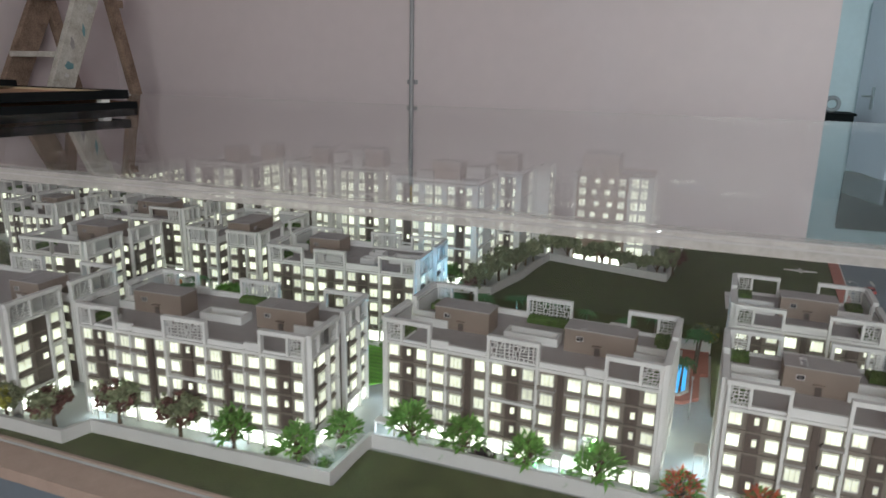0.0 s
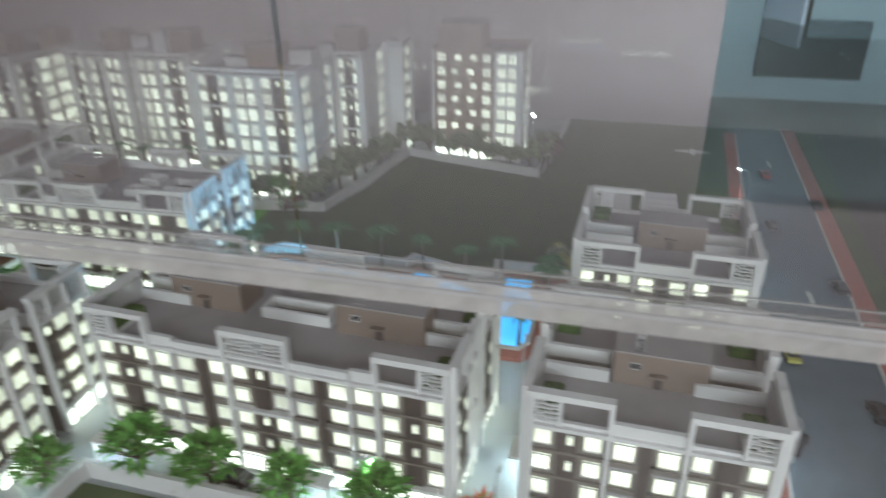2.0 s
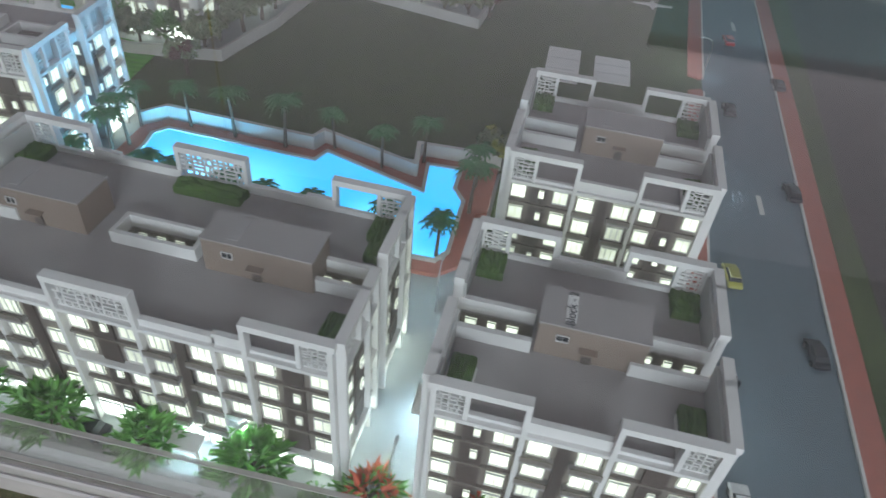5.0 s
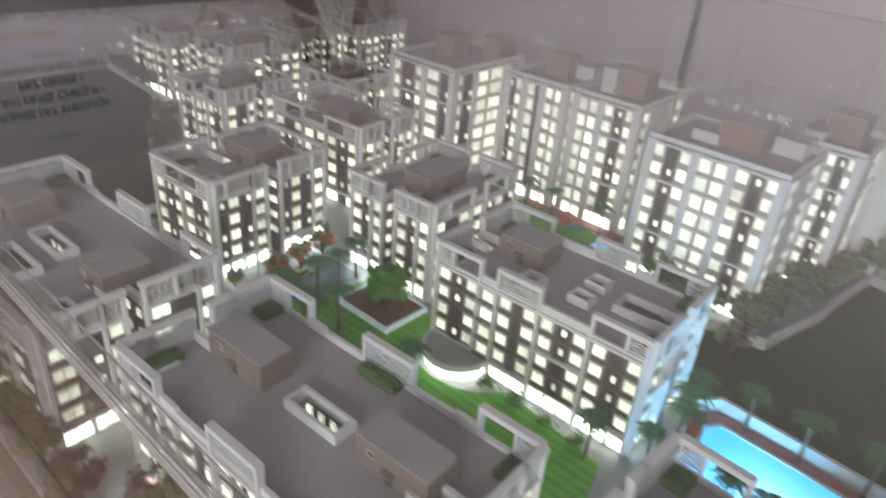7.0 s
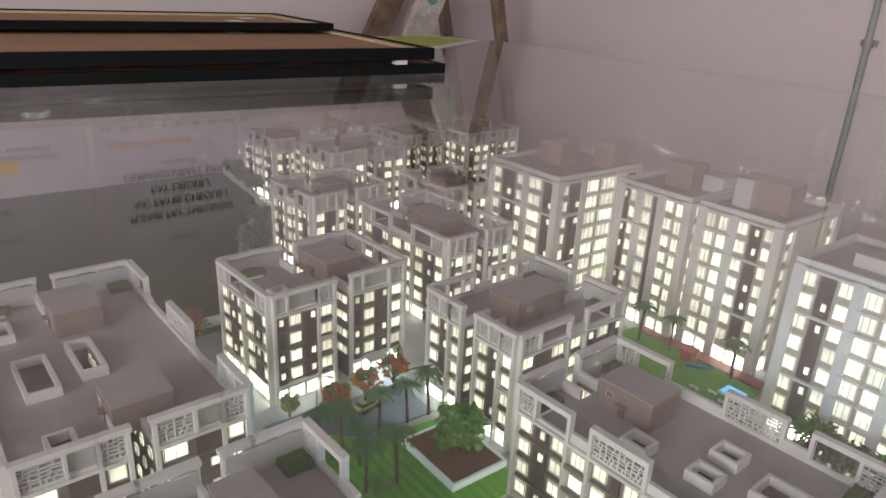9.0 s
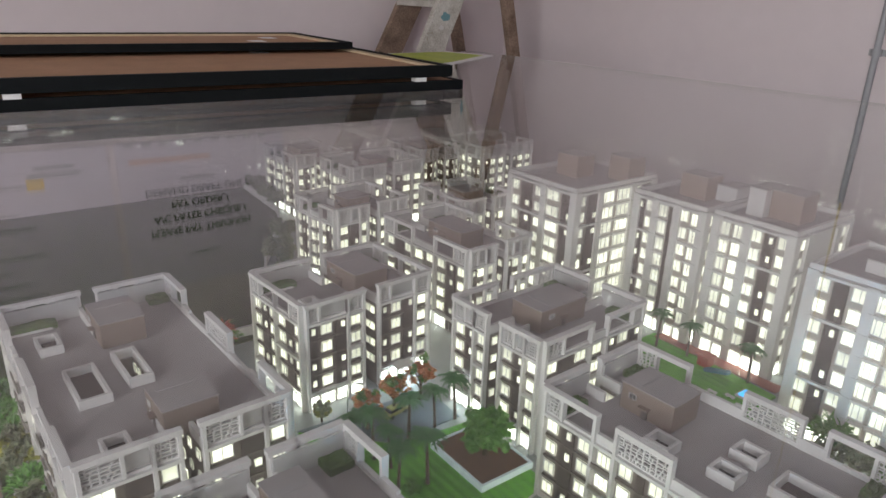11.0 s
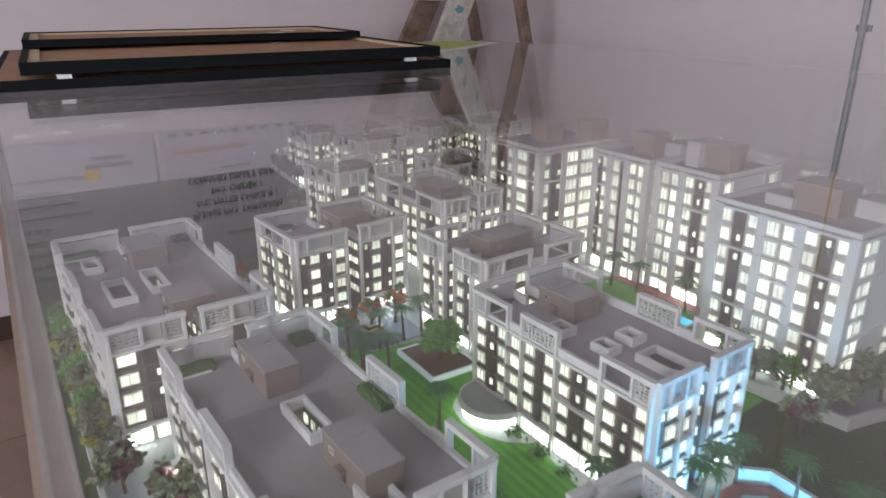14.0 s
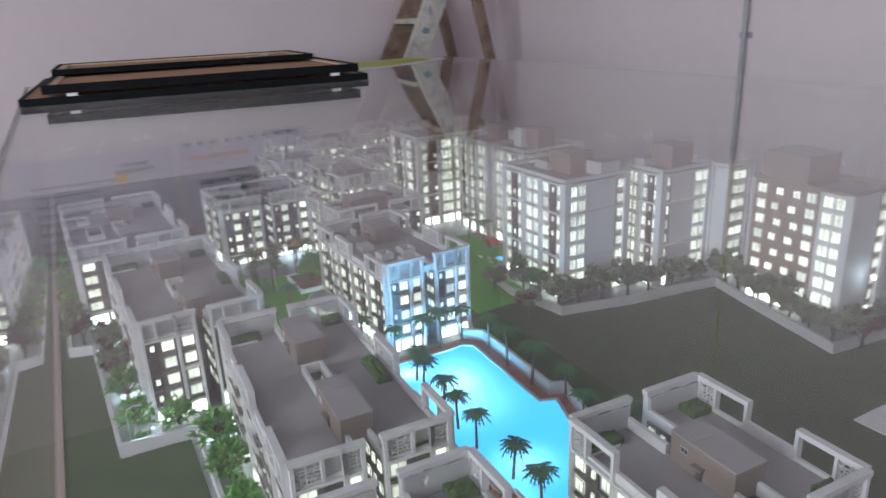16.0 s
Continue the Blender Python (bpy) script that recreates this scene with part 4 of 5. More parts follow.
ground_piece("kerb_east", [(0.433, IY0), (0.436, IY0), (0.525, IY1), (0.522, IY1)], GZ, GZ + 0.0046, KERB, "white model kerb along the road", "kerb")
ground_piece("grass_east", [(0.464, IY0), (0.500, IY0), (0.540, 1.44), (0.600, IY1), (0.555, IY1)], GZ, GZ + 0.003, GRASS, "dark green verge beside the pavement", "grass")
ground_piece("earth_east", [(0.501, IY0), (IX1, IY0), (IX1, IY1), (0.601, IY1), (0.541, 1.44)], GZ, GZ + 0.002, SOIL, "dark brown bare ground beside the verge", "ground")
for k, (ya_, yb_) in enumerate(((0.62, 1.075), (1.10, 1.345), (1.40, 1.72), (1.76, 2.28))):
    o = (ya_ - 0.86) * 0.066
    o2 = (yb_ - 0.86) * 0.066
    ground_piece("pavement_side", [(0.280 + o, ya_ + 0.01), (0.300 + o, ya_), (0.306 + o, ya_ + 0.008), (0.306 + o2, yb_ - 0.008), (0.300 + o2, yb_), (0.280 + o2, yb_ - 0.01)], GZ + 0.0016, GZ + 0.0052, REDPAVE, "red model pavement with rounded ends", "pavement")
    ground_piece("kerb_side", [(0.306 + o, ya_ + 0.008), (0.309 + o, ya_ + 0.007), (0.309 + o2, yb_ - 0.007), (0.306 + o2, yb_ - 0.008)], GZ + 0.0016, GZ + 0.0058, KERB, "white model kerb beside the red pavement", "kerb")
for x, y in ((0.414, 1.372), (0.448, 2.02)):
    ground_piece("road_mark", rect(x, x + 0.007, y, y + 0.045), GZ + 0.0016, GZ + 0.0021, KERB, "white dash painted on the model road", "road marking")

# courtyard lawns
ground_piece("lawn", [(-1.115, 0.985), (-0.50, 0.985), (-0.465, 1.02), (-0.50, 1.135), (-0.66, 1.157), (-0.685, 1.125), (-0.715, 1.108), (-0.755, 1.102), (-0.795, 1.110), (-0.815, 1.13), (-0.835, 1.205), (-1.0, 1.205), (-1.01, 1.09)], GZ, GZ + 0.003, LAWN, "bright green mown lawn with stripes", "lawn")
ground_piece("play_lawn", [(-1.03, 1.50), (-0.86, 1.45), (-0.55, 1.40), (-0.56, 1.55), (-0.775, 1.575), (-0.775, 1.665), (-1.03, 1.685)], GZ, GZ + 0.003, LAWN, "bright green lawn of the playground", "lawn")
ground_piece("play_path", rect(-1.02, -0.78, 1.672, 1.70), GZ + 0.0032, GZ + 0.0045, REDPAVE, "red path beside the playground", "path")
ground_piece("inner_street", [(-1.12, 0.99), (-1.11, 1.20), (-1.09, 1.205), (-1.02, 1.205), (-1.02, 1.09), (-1.12, 0.985)], GZ + 0.0003, GZ + 0.0015, ASPHALT, "grey inner street of the model", "road")

# the pool
POOL_LINE = [(-0.435, 1.15), (-0.40, 1.128), (-0.05, 1.128), (-0.04, 1.146), (0.004, 1.146), (0.016, 1.165), (0.016, 1.27), (0.0, 1.295), (0.0, 1.342), (-0.047, 1.340), (-0.04, 1.276), (-0.19, 1.328), (-0.20, 1.302), (-0.422, 1.314), (-0.437, 1.295), (-0.432, 1.265)]
ground_piece("pool_deck", [(-0.462, 1.105), (-0.065, 1.105), (-0.058, 1.125), (0.010, 1.125), (0.036, 1.15), (0.036, 1.25), (0.050, 1.255), (0.050, 1.366), (-0.066, 1.362), (-0.057, 1.307), (-0.200, 1.350), (-0.209, 1.327), (-0.434, 1.340), (-0.462, 1.312)], GZ + 0.0002, GZ + 0.006, REDPAVE, "red-brown paved deck round the pool", "pool deck")
pool = thing("swimming_pool", (-0.2, 1.2, GZ + 0.006), "glowing blue swimming pool with a white rim", "pool")
pool_w = sheet("water", [(x + 0.2, y - 1.2) for x, y in POOL_LINE], 0.0, 0.0012, POOL)
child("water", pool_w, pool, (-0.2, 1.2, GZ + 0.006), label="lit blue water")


def line_wall(name, parent, pts, h, t, z, mat, closed=False):
    """Upright slabs along a line, each a part."""
    for (xa, ya_), (xb, yb_) in zip(pts, pts[1:] + (pts[:1] if closed else [])):
        d = math.hypot(xb - xa, yb_ - ya_)
        child(name, unit(mat), parent, ((xa + xb) / 2, (ya_ + yb_) / 2, z), (d + t * 0.9, t, h), math.atan2(yb_ - ya_, xb - xa))


line_wall("rim", pool, POOL_LINE, 0.0035, 0.005, GZ + 0.006, KERB, True)
pw = thing("pool_wall", (-0.2, 1.32, GZ), "low white wall in steps behind the pool", "wall")
line_wall("slab", pw, [(-0.464, 1.315), (-0.437, 1.345), (-0.212, 1.332), (-0.203, 1.354), (-0.059, 1.311), (-0.066, 1.364), (0.050, 1.367)], 0.026, 0.006, GZ, KERB)
yw = thing("boundary_wall", (-0.4, 0.75, GZ), "low white boundary wall in steps along the front", "wall")
line_wall("slab", yw, [(-1.42, 0.640), (-0.815, 0.648), (-0.803, 0.688), (-0.412, 0.704), (-0.405, 0.812), (0.045, 0.808)], 0.022, 0.006, GZ, KERB)
fw = thing("boundary_wall", (-0.3, 1.8, GZ), "low white boundary wall zigzag along the field", "wall")
line_wall("slab", fw, [(-0.70, 1.53), (-0.60, 1.515), (-0.449, 1.541), (-0.437, 1.60), (-0.412, 1.70), (-0.408, 1.78), (-0.386, 1.916), (-0.295, 1.890), (-0.059, 1.832), (-0.042, 2.0), (-0.032, 2.28)], 0.022, 0.006, GZ, KERB)
ww = thing("boundary_wall", (-1.9, 1.3, GZ), "low white boundary wall along the western field", "wall")
line_wall("slab", ww, [(-1.45, 0.66), (-1.44, 1.10), (-1.62, 1.15), (-1.75, 1.205), (-2.02, 1.36), (-2.11, 1.392), (-2.40, 1.41)], 0.02, 0.006, GZ, KERB)

# ---- the houses ----
LONG = "|wkw|b|bnw|wkw|bnb|b|wkw|"
SHORT = "|wkw|bnb|wkw|"
SIDE = "|wk|s|"
SIDE2 = "|kw|w|"
TXT = "white and taupe model house with lit windows"
midrise(TXT + ", beside the pool", -0.4105, -0.0055, 0.856, 1.051, 1, LONG, SIDE, notch=0.065, stairs=2, rot=-2.4, well=0.036, rooms=((-0.3165, 0.9605, 0.088, 0.041), (-0.108, 0.953, 0.097, 0.038)), hedges=((-0.237, -0.168, 1.019, 1.038), (-0.035, -0.012, 0.985, 1.03)))
midrise(TXT + ", behind the front hedge", -0.874, -0.472, 0.744, 0.944, 2, LONG, SIDE2, notch=0.065, stairs=2, rot=2.7, well=0.033, rooms=((-0.788, 0.8475, 0.09, 0.04), (-0.567, 0.852, 0.085, 0.04)), hedges=((-0.70, -0.645, 0.918, 0.934),))
midrise(TXT + ", beside the western field", -1.375, -0.951, 0.672, 0.905, 3, LONG, SIDE, notch=0.085, stairs=2, rot=2.4, rooms=((-1.28, 0.802, 0.078, 0.056), (-1.025, 0.804, 0.062, 0.06)), shafts=((-1.147, 0.733, 0.043, 0.018), (-1.282, 0.718, 0.022, 0.014), (-0.998, 0.728, 0.022, 0.014)))
midrise(TXT + ", beside the model road", 0.053, 0.267, 0.834, 1.024, 4, SHORT, SIDE, notch=0.062, words="Block - 2", rot=-1.6, rooms=((0.1665, 0.934, 0.083, 0.040),))
midrise(TXT + ", between field and road", 0.070, 0.288, 1.137, 1.331, 5, SHORT, SIDE2, notch=0.062, rot=-1.9, rooms=((0.187, 1.236, 0.083, 0.040),))
midrise(TXT + ", near the pool", -0.818, -0.486, 1.1615, 1.3465, 6, "|wkw|b|wnw|wkw|wkw|", SIDE2, notch=0.03, rot=2.5, rooms=((-0.73, 1.273, 0.070, 0.052),), shafts=((-0.686, 1.216, 0.0155, 0.013), (-0.618, 1.275, 0.0155, 0.014), (-0.616, 1.226, 0.0155, 0.013), (-0.538, 1.256, 0.040, 0.020)))
midrise(TXT + ", beside the inner street", -1.3305, -1.1595, 1.008, 1.252, 7, "|wkw|wkw|", "|kwk|w|", notch=0.045, rise=0.034, rot=4.0, rooms=((-1.255, 1.165, 0.085, 0.062),), shafts=((-1.215, 1.055, 0.016, 0.013),))
midrise(TXT + ", beside the tree planter", -1.080, -0.890, 1.224, 1.456, 8, "|wkw|w|kwk|", "|wk|w|", notch=0.05, rise=0.034, turn=True, rot=3.0)
FAR = "|wkw|bw|wkw|"
for k, (xa, xb, ya_, yb_, turned) in enumerate(((-1.470, -1.205, 1.350, 1.515, 3.0), (-1.705, -1.540, 1.262, 1.460, 6.0), (-1.620, -1.450, 1.535, 1.690, 2.0), (-2.230, -2.030, 1.410, 1.565, 2.0),
                                                  (-2.005, -1.835, 1.475, 1.710, 2.0), (-2.110, -1.920, 1.755, 1.900, 0.0), (-2.080, -1.870, 1.935, 2.150, 2.0))):
    midrise(TXT + ", in the western rows", xa, xb, ya_, yb_, 9 + k, FAR, SIDE if k % 2 else SIDE2, notch=0.05, fine=False, rot=turned)

TT = "white eight-storey model tower with brown strips and lit windows"
TW = "|sks|bb|wkw|"
tower(TT, -1.360, -1.170, 1.583, 1.820, "|sks|wk|", "|sk|bb|sk|", ((-1.285, 1.70, 0.055, 0.05, 0.045, TAN), (-1.205, 1.765, 0.05, 0.05, 0.05, TAN)))
tower(TT, -1.122, -0.968, 1.692, 1.885, "|kw|bk|wb|", "|sk|w|", ((-1.045, 1.785, 0.055, 0.05, 0.045, TAN), (-0.995, 1.815, 0.04, 0.05, 0.03, WHITE)))
tower(TT, -0.958, -0.812, 1.700, 1.890, "|bb|wkw|", "|s|pp|s|", ((-0.918, 1.785, 0.03, 0.06, 0.05, WHITE), (-0.873, 1.795, 0.055, 0.05, 0.05, TAN)))
tower(TT, -0.735, -0.503, 1.586, 1.760, "|wkw|bb|wkw|", "|dpps|", ((-0.612, 1.685, 0.075, 0.06, 0.045, TAN), (-0.665, 1.66, 0.045, 0.03, 0.02, WHITE), (-0.545, 1.72, 0.05, 0.05, 0.03, WHITE)))
tower(TT, -0.565, -0.450, 1.800, 1.950, "|bb|wkw|", "|sppd|", ((-0.508, 1.885, 0.06, 0.06, 0.05, TAN), (-0.545, 1.85, 0.03, 0.05, 0.02, WHITE)))
tower(TT, -0.328, -0.117, 1.927, 2.055, "soosd|", "|pps|", ((-0.262, 1.978, 0.10, 0.095, 0.058, TAN),), plain=True)

tower("plain white model tower wing with one column of windows", -0.446, -0.405, 1.945, 2.03, "p", "|s|", ())

# lit porches at the foot of the houses
def porch(x, y, angle):
    t = thing("entrance_porch", (x, y, GZ), "small white entrance porch with a cold white lamp", "porch", "porches")
    ca, sa = math.cos(angle), math.sin(angle)
    child("canopy", box_mesh("canopy", 0.034, 0.018, 0.003, WHITE, 0.0006), t, (x, y, GZ + 0.030), (1, 1, 1), angle)
    child("lamp_strip", box_mesh("lamp_strip", 0.028, 0.012, 0.0008, PORCHLED), t, (x, y, GZ + 0.0288), (1, 1, 1), angle)
    for u in (-0.015, 0.015):
        child("column", unit(WHITE), t, (x + ca * u + sa * 0.006, y + sa * u - ca * 0.006, GZ), (0.0025, 0.0025, 0.030), angle)


for x, y, a in ((-0.150, 0.836, 0.0), (-0.392, 0.836, 0.0), (-0.600, 0.736, 0.0), (-0.832, 0.736, 0.0), (0.16, 0.829, 0.0), (-1.152, 1.19, math.pi / 2), (-1.10, 0.663, 0.0), (-0.427, 0.95, math.pi / 2), (0.04, 0.93, math.pi / 2)):
    porch(x, y, a)

# round entrance canopy
can = thing("entrance_canopy", (-0.755, 1.157, GZ), "round white entrance canopy glowing at the foot of a house", "canopy")
dm = bmesh.new()
bmesh.ops.create_cone(dm, segments=40, radius1=0.046, radius2=0.046, depth=0.018, cap_ends=True, matrix=Matrix.Translation((0, 0, 0.009)))
child("drum", finish("drum", dm, PANE_LOW), can, (-0.755, 1.157, GZ + 0.003))
dm = bmesh.new()
bmesh.ops.create_cone(dm, segments=40, radius1=0.052, radius2=0.052, depth=0.008, cap_ends=True, matrix=Matrix.Translation((0, 0, 0.0035)))
child("fascia", finish("fascia", dm, WHITE), can, (-0.755, 1.157, GZ + 0.021))
dm = bmesh.new()
bmesh.ops.create_cone(dm, segments=40, radius1=0.048, radius2=0.048, depth=0.001, cap_ends=True, matrix=Matrix.Translation((0, 0, 0.0005)))
child("roof", finish("roof", dm, PAVING), can, (-0.755, 1.157, GZ + 0.028))

# tree planter in the court
pl = thing("tree_planter", (-0.922, 1.165, GZ), "square planter of red-brown earth with a white and blue rim", "planter")
blk("earth", pl, EARTH, -0.975, -0.870, 1.125, 1.206, GZ + 0.003, GZ + 0.011)
for xa, xb, ya_, yb_ in ((-0.979, -0.866, 1.121, 1.125), (-0.979, -0.866, 1.206, 1.210), (-0.979, -0.975, 1.125, 1.206), (-0.870, -0.866, 1.125, 1.206)):
    blk("rim", pl, LITRIM, xa, xb, ya_, yb_, GZ + 0.003, GZ + 0.0125)

# loose cards lying on the field
for x0, x1, y0, y1 in ((0.085, 0.145, 1.665, 1.80), (0.172, 0.236, 1.69, 1.79)):
    p = thing("blank_card", ((x0 + x1) / 2, (y0 + y1) / 2, GZ + 0.002), "flat white card with faint lines lying on the grass", "card", "white cards")
    blk("card", p, PAPER, x0, x1, y0, y1, GZ + 0.002, GZ + 0.0045)
    for k in (1, 2):
        blk("score_line", p, INK_GREY, x0 + 0.004, x1 - 0.004, y0 + (y1 - y0) * k / 3, y0 + (y1 - y0) * k / 3 + 0.0012, GZ + 0.0045, GZ + 0.0048)

# compass star
st = []
for k in range(8):
    r = (0.042, 0.009)[k % 2] * (1 if k % 4 == 0 or k % 2 else 0.7)
    st.append((0.285 + r * math.cos(k * math.pi / 4), 2.094 + r * math.sin(k * math.pi / 4)))
tagged(new("compass_star", sheet("compass_star", st, GZ + 0.002, GZ + 0.005, KERB)), "white four-pointed star plate lying on the grass", "compass star")

# playground
ps = thing("play_slide", (-0.87, 1.64, GZ), "small blue model slide with a red hut", "playground")
child("slide", beam_mesh((0, 0, 0.006), (0.05, -0.012, 0.026), 0.012, 0.003, SLIDE_BLUE, (0, 1, 0)), ps, (-0.89, 1.640, GZ))
blk("hut", ps, PLAY_RED, -0.912, -0.892, 1.648, 1.668, GZ + 0.003, GZ + 0.02)
child("hut_roof", box_mesh("hut_roof", 0.026, 0.026, 0.004, PLAY_RED, 0.0015), ps, (-0.902, 1.658, GZ + 0.02))
pp = thing("paddling_pool", (-0.795, 1.625, GZ), "small lit blue paddling pool on the lawn", "pool")
blk("rim", pp, KERB, -0.815, -0.778, 1.61, 1.64, GZ + 0.003, GZ + 0.006)
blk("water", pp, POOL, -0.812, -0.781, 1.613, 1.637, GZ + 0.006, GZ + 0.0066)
for k in range(4):
    bn = thing("park_bench", (-0.84 + 0.025 * k, 1.585 + 0.012 * (k % 2), GZ), "tiny white model bench on the lawn", "bench", "benches")
    blk("seat", bn, WHITE, -0.848 + 0.025 * k, -0.832 + 0.025 * k, 1.582 + 0.012 * (k % 2), 1.588 + 0.012 * (k % 2), GZ + 0.006, GZ + 0.0075)
    blk("foot", bn, WHITE, -0.846 + 0.025 * k, -0.844 + 0.025 * k, 1.583 + 0.012 * (k % 2), 1.587 + 0.012 * (k % 2), GZ + 0.003, GZ + 0.006)
    blk("foot", bn, WHITE, -0.836 + 0.025 * k, -0.834 + 0.025 * k, 1.583 + 0.012 * (k % 2), 1.587 + 0.012 * (k % 2), GZ + 0.003, GZ + 0.006)


# ---- trees ----
def tube(bm, pts, radii, seg=6):
    rings = []
    for i, (p, r) in enumerate(zip(pts, radii)):
        d = (Vector(pts[min(i + 1, len(pts) - 1)]) - Vector(pts[max(i - 1, 0)])).normalized()
        x = d.orthogonal().normalized()
        y = d.cross(x)
        rings.append([bm.verts.new(Vector(p) + r * (math.cos(2 * math.pi * k / seg) * x + math.sin(2 * math.pi * k / seg) * y)) for k in range(seg)])
    for a, b in zip(rings, rings[1:]):
        for k in range(seg):
            bm.faces.new((a[k], a[(k + 1) % seg], b[(k + 1) % seg], b[k]))
    bm.faces.new(rings[-1])


def leaf_blade(bm, c, size, rnd, up=0.4):
    n = Vector((rnd.uniform(-1, 1), rnd.uniform(-1, 1), rnd.uniform(-0.4, 1) + up)).normalized()
    x = n.orthogonal().normalized()
    x.rotate(Matrix.Rotation(rnd.uniform(0, 6.28), 3, n))
    y = n.cross(x)
    s = size * rnd.uniform(0.7, 1.3)
    v = [bm.verts.new(c + x * s * a + y * s * 0.55 * b + n * s * h) for a, b, h in ((-1, 0, 0), (0, -1, 0.2), (1, 0, -0.1), (0, 1, 0.2))]
    bm.faces.new(v)


def broad_tree(label, seed, height, radius, leaf_mats, clumps=26, blades=26, size=0.0042, open_=False, blossom=None):
    """Tapered trunk, forked limbs, and a crown of many small blades in uneven clumps."""
    rnd = random.Random(seed)
    t = thing("tree", (0, 0, -50), label, "model tree", "trees of the model")
    bm = bmesh.new()
    tube(bm, [(0, 0, 0), (0.001, 0, height * 0.25), (0, 0.001, height * 0.5)], [0.0026, 0.002, 0.0013])
    tips = []
    for k in range(9):
        a, f = k * 2.4 + rnd.uniform(-0.3, 0.3), rnd.uniform(0.25, 0.5)
        tip = Vector((math.cos(a) * radius * rnd.uniform(0.45, 0.8), math.sin(a) * radius * rnd.uniform(0.45, 0.8), height * rnd.uniform(0.55, 0.9)))
        base = Vector((0, 0, height * f))
        tube(bm, [base, base.lerp(tip, 0.5) + Vector((0, 0, 0.002)), tip], [0.0012, 0.0008, 0.0004], 5)
        tips.append(tip)
    ob = new("trunk", finish("trunk", bm, TRUNK))
    ob.parent = t
    bm = bmesh.new()
    for k in range(clumps):
        if k < len(tips):
            c = tips[k]
        else:
            a, e, rr = rnd.uniform(0, 6.28), rnd.uniform(-0.35, 1.0), rnd.uniform(0.35, 0.95)
            c = Vector((math.cos(a) * radius * rr * math.sqrt(1 - e * e * 0.8), math.sin(a) * radius * rr * math.sqrt(1 - e * e * 0.8), height * 0.66 + e * height * 0.32 * rr))
        cr = radius * rnd.uniform(0.2, 0.36)
        mi = 0 if len(leaf_mats) == 1 or rnd.random() < 0.62 else 1
        n0 = len(bm.faces)
        for _ in range(blades):
            d = Vector((rnd.gauss(0, 1), rnd.gauss(0, 1), rnd.gauss(0, 0.8))).normalized() * cr * rnd.uniform(0.45, 1)
            leaf_blade(bm, c + d, size, rnd)
        bm.faces.ensure_lookup_table()
        for f in bm.faces[n0:]:
            f.material_index = mi
    ob = new("crown", finish("crown", bm, *leaf_mats))
    ob.parent = t
    return t


def palm_tree(label, seed, height, fronds=13, reach=0.022):
    rnd = random.Random(seed)
    t = thing("palm_tree", (0, 0, -50), label, "model palm", "palms of the model")
    bm = bmesh.new()
    lean = rnd.uniform(-0.004, 0.004)
    tube(bm, [(0, 0, 0), (lean * 0.4, 0, height * 0.5), (lean, 0, height)], [0.0022, 0.0016, 0.0014], 7)
    ob = new("trunk", finish("trunk", bm, TRUNK))
    ob.parent = t
    bm = bmesh.new()
    for k in range(fronds):
        a, droop = k * 2.399, rnd.uniform(0.3, 1.0)
        d = Vector((math.cos(a), math.sin(a), 0))
        s = Vector((-math.sin(a), math.cos(a), 0))
        L = reach * rnd.uniform(0.8, 1.1)
        prev = None
        for j in range(7):
            f = j / 6
            p = Vector((lean, 0, height)) + d * L * f + Vector((0, 0, L * (1.0 * f - (0.75 + 0.65 * droop) * f * f)))
            w = 0.0034 * math.sin(math.pi * min(0.95, 0.12 + f * 0.85)) + 0.0003
            if j and j < 6:
                for sg in (-1, 1):
                    tip = p + s * sg * w * 1.5 + d * 0.003 - Vector((0, 0, 0.002))
                    bm.faces.new([bm.verts.new(q) for q in (p - d * 0.0016, tip, p + d * 0.0016)])
            row = (bm.verts.new(p - s * w * 0.35), bm.verts.new(p + s * w * 0.35))
            if prev:
                bm.faces.new((prev[0], prev[1], row[1], row[0]))
            prev = row
    ob = new("fronds", finish("fronds", bm, LEAF_P))
    ob.parent = t
    return t


def plant(kind, spots, smin=0.85, smax=1.15, seed=0):
    """Copies of a tree at the given places; the first spot takes the original."""
    rnd = random.Random(seed + len(spots))
    for x, y in spots:
        k = rnd.uniform(smin, smax) * 1.28
        ob = copy_thing(kind, pose(x, y, GZ + 0.002, 0, 0, rnd.uniform(0, 360)))
        ob.scale = (k, k, k)


def drop(kind):
    for o in (*kind.children_recursive, kind):
        bpy.data.objects.remove(o)


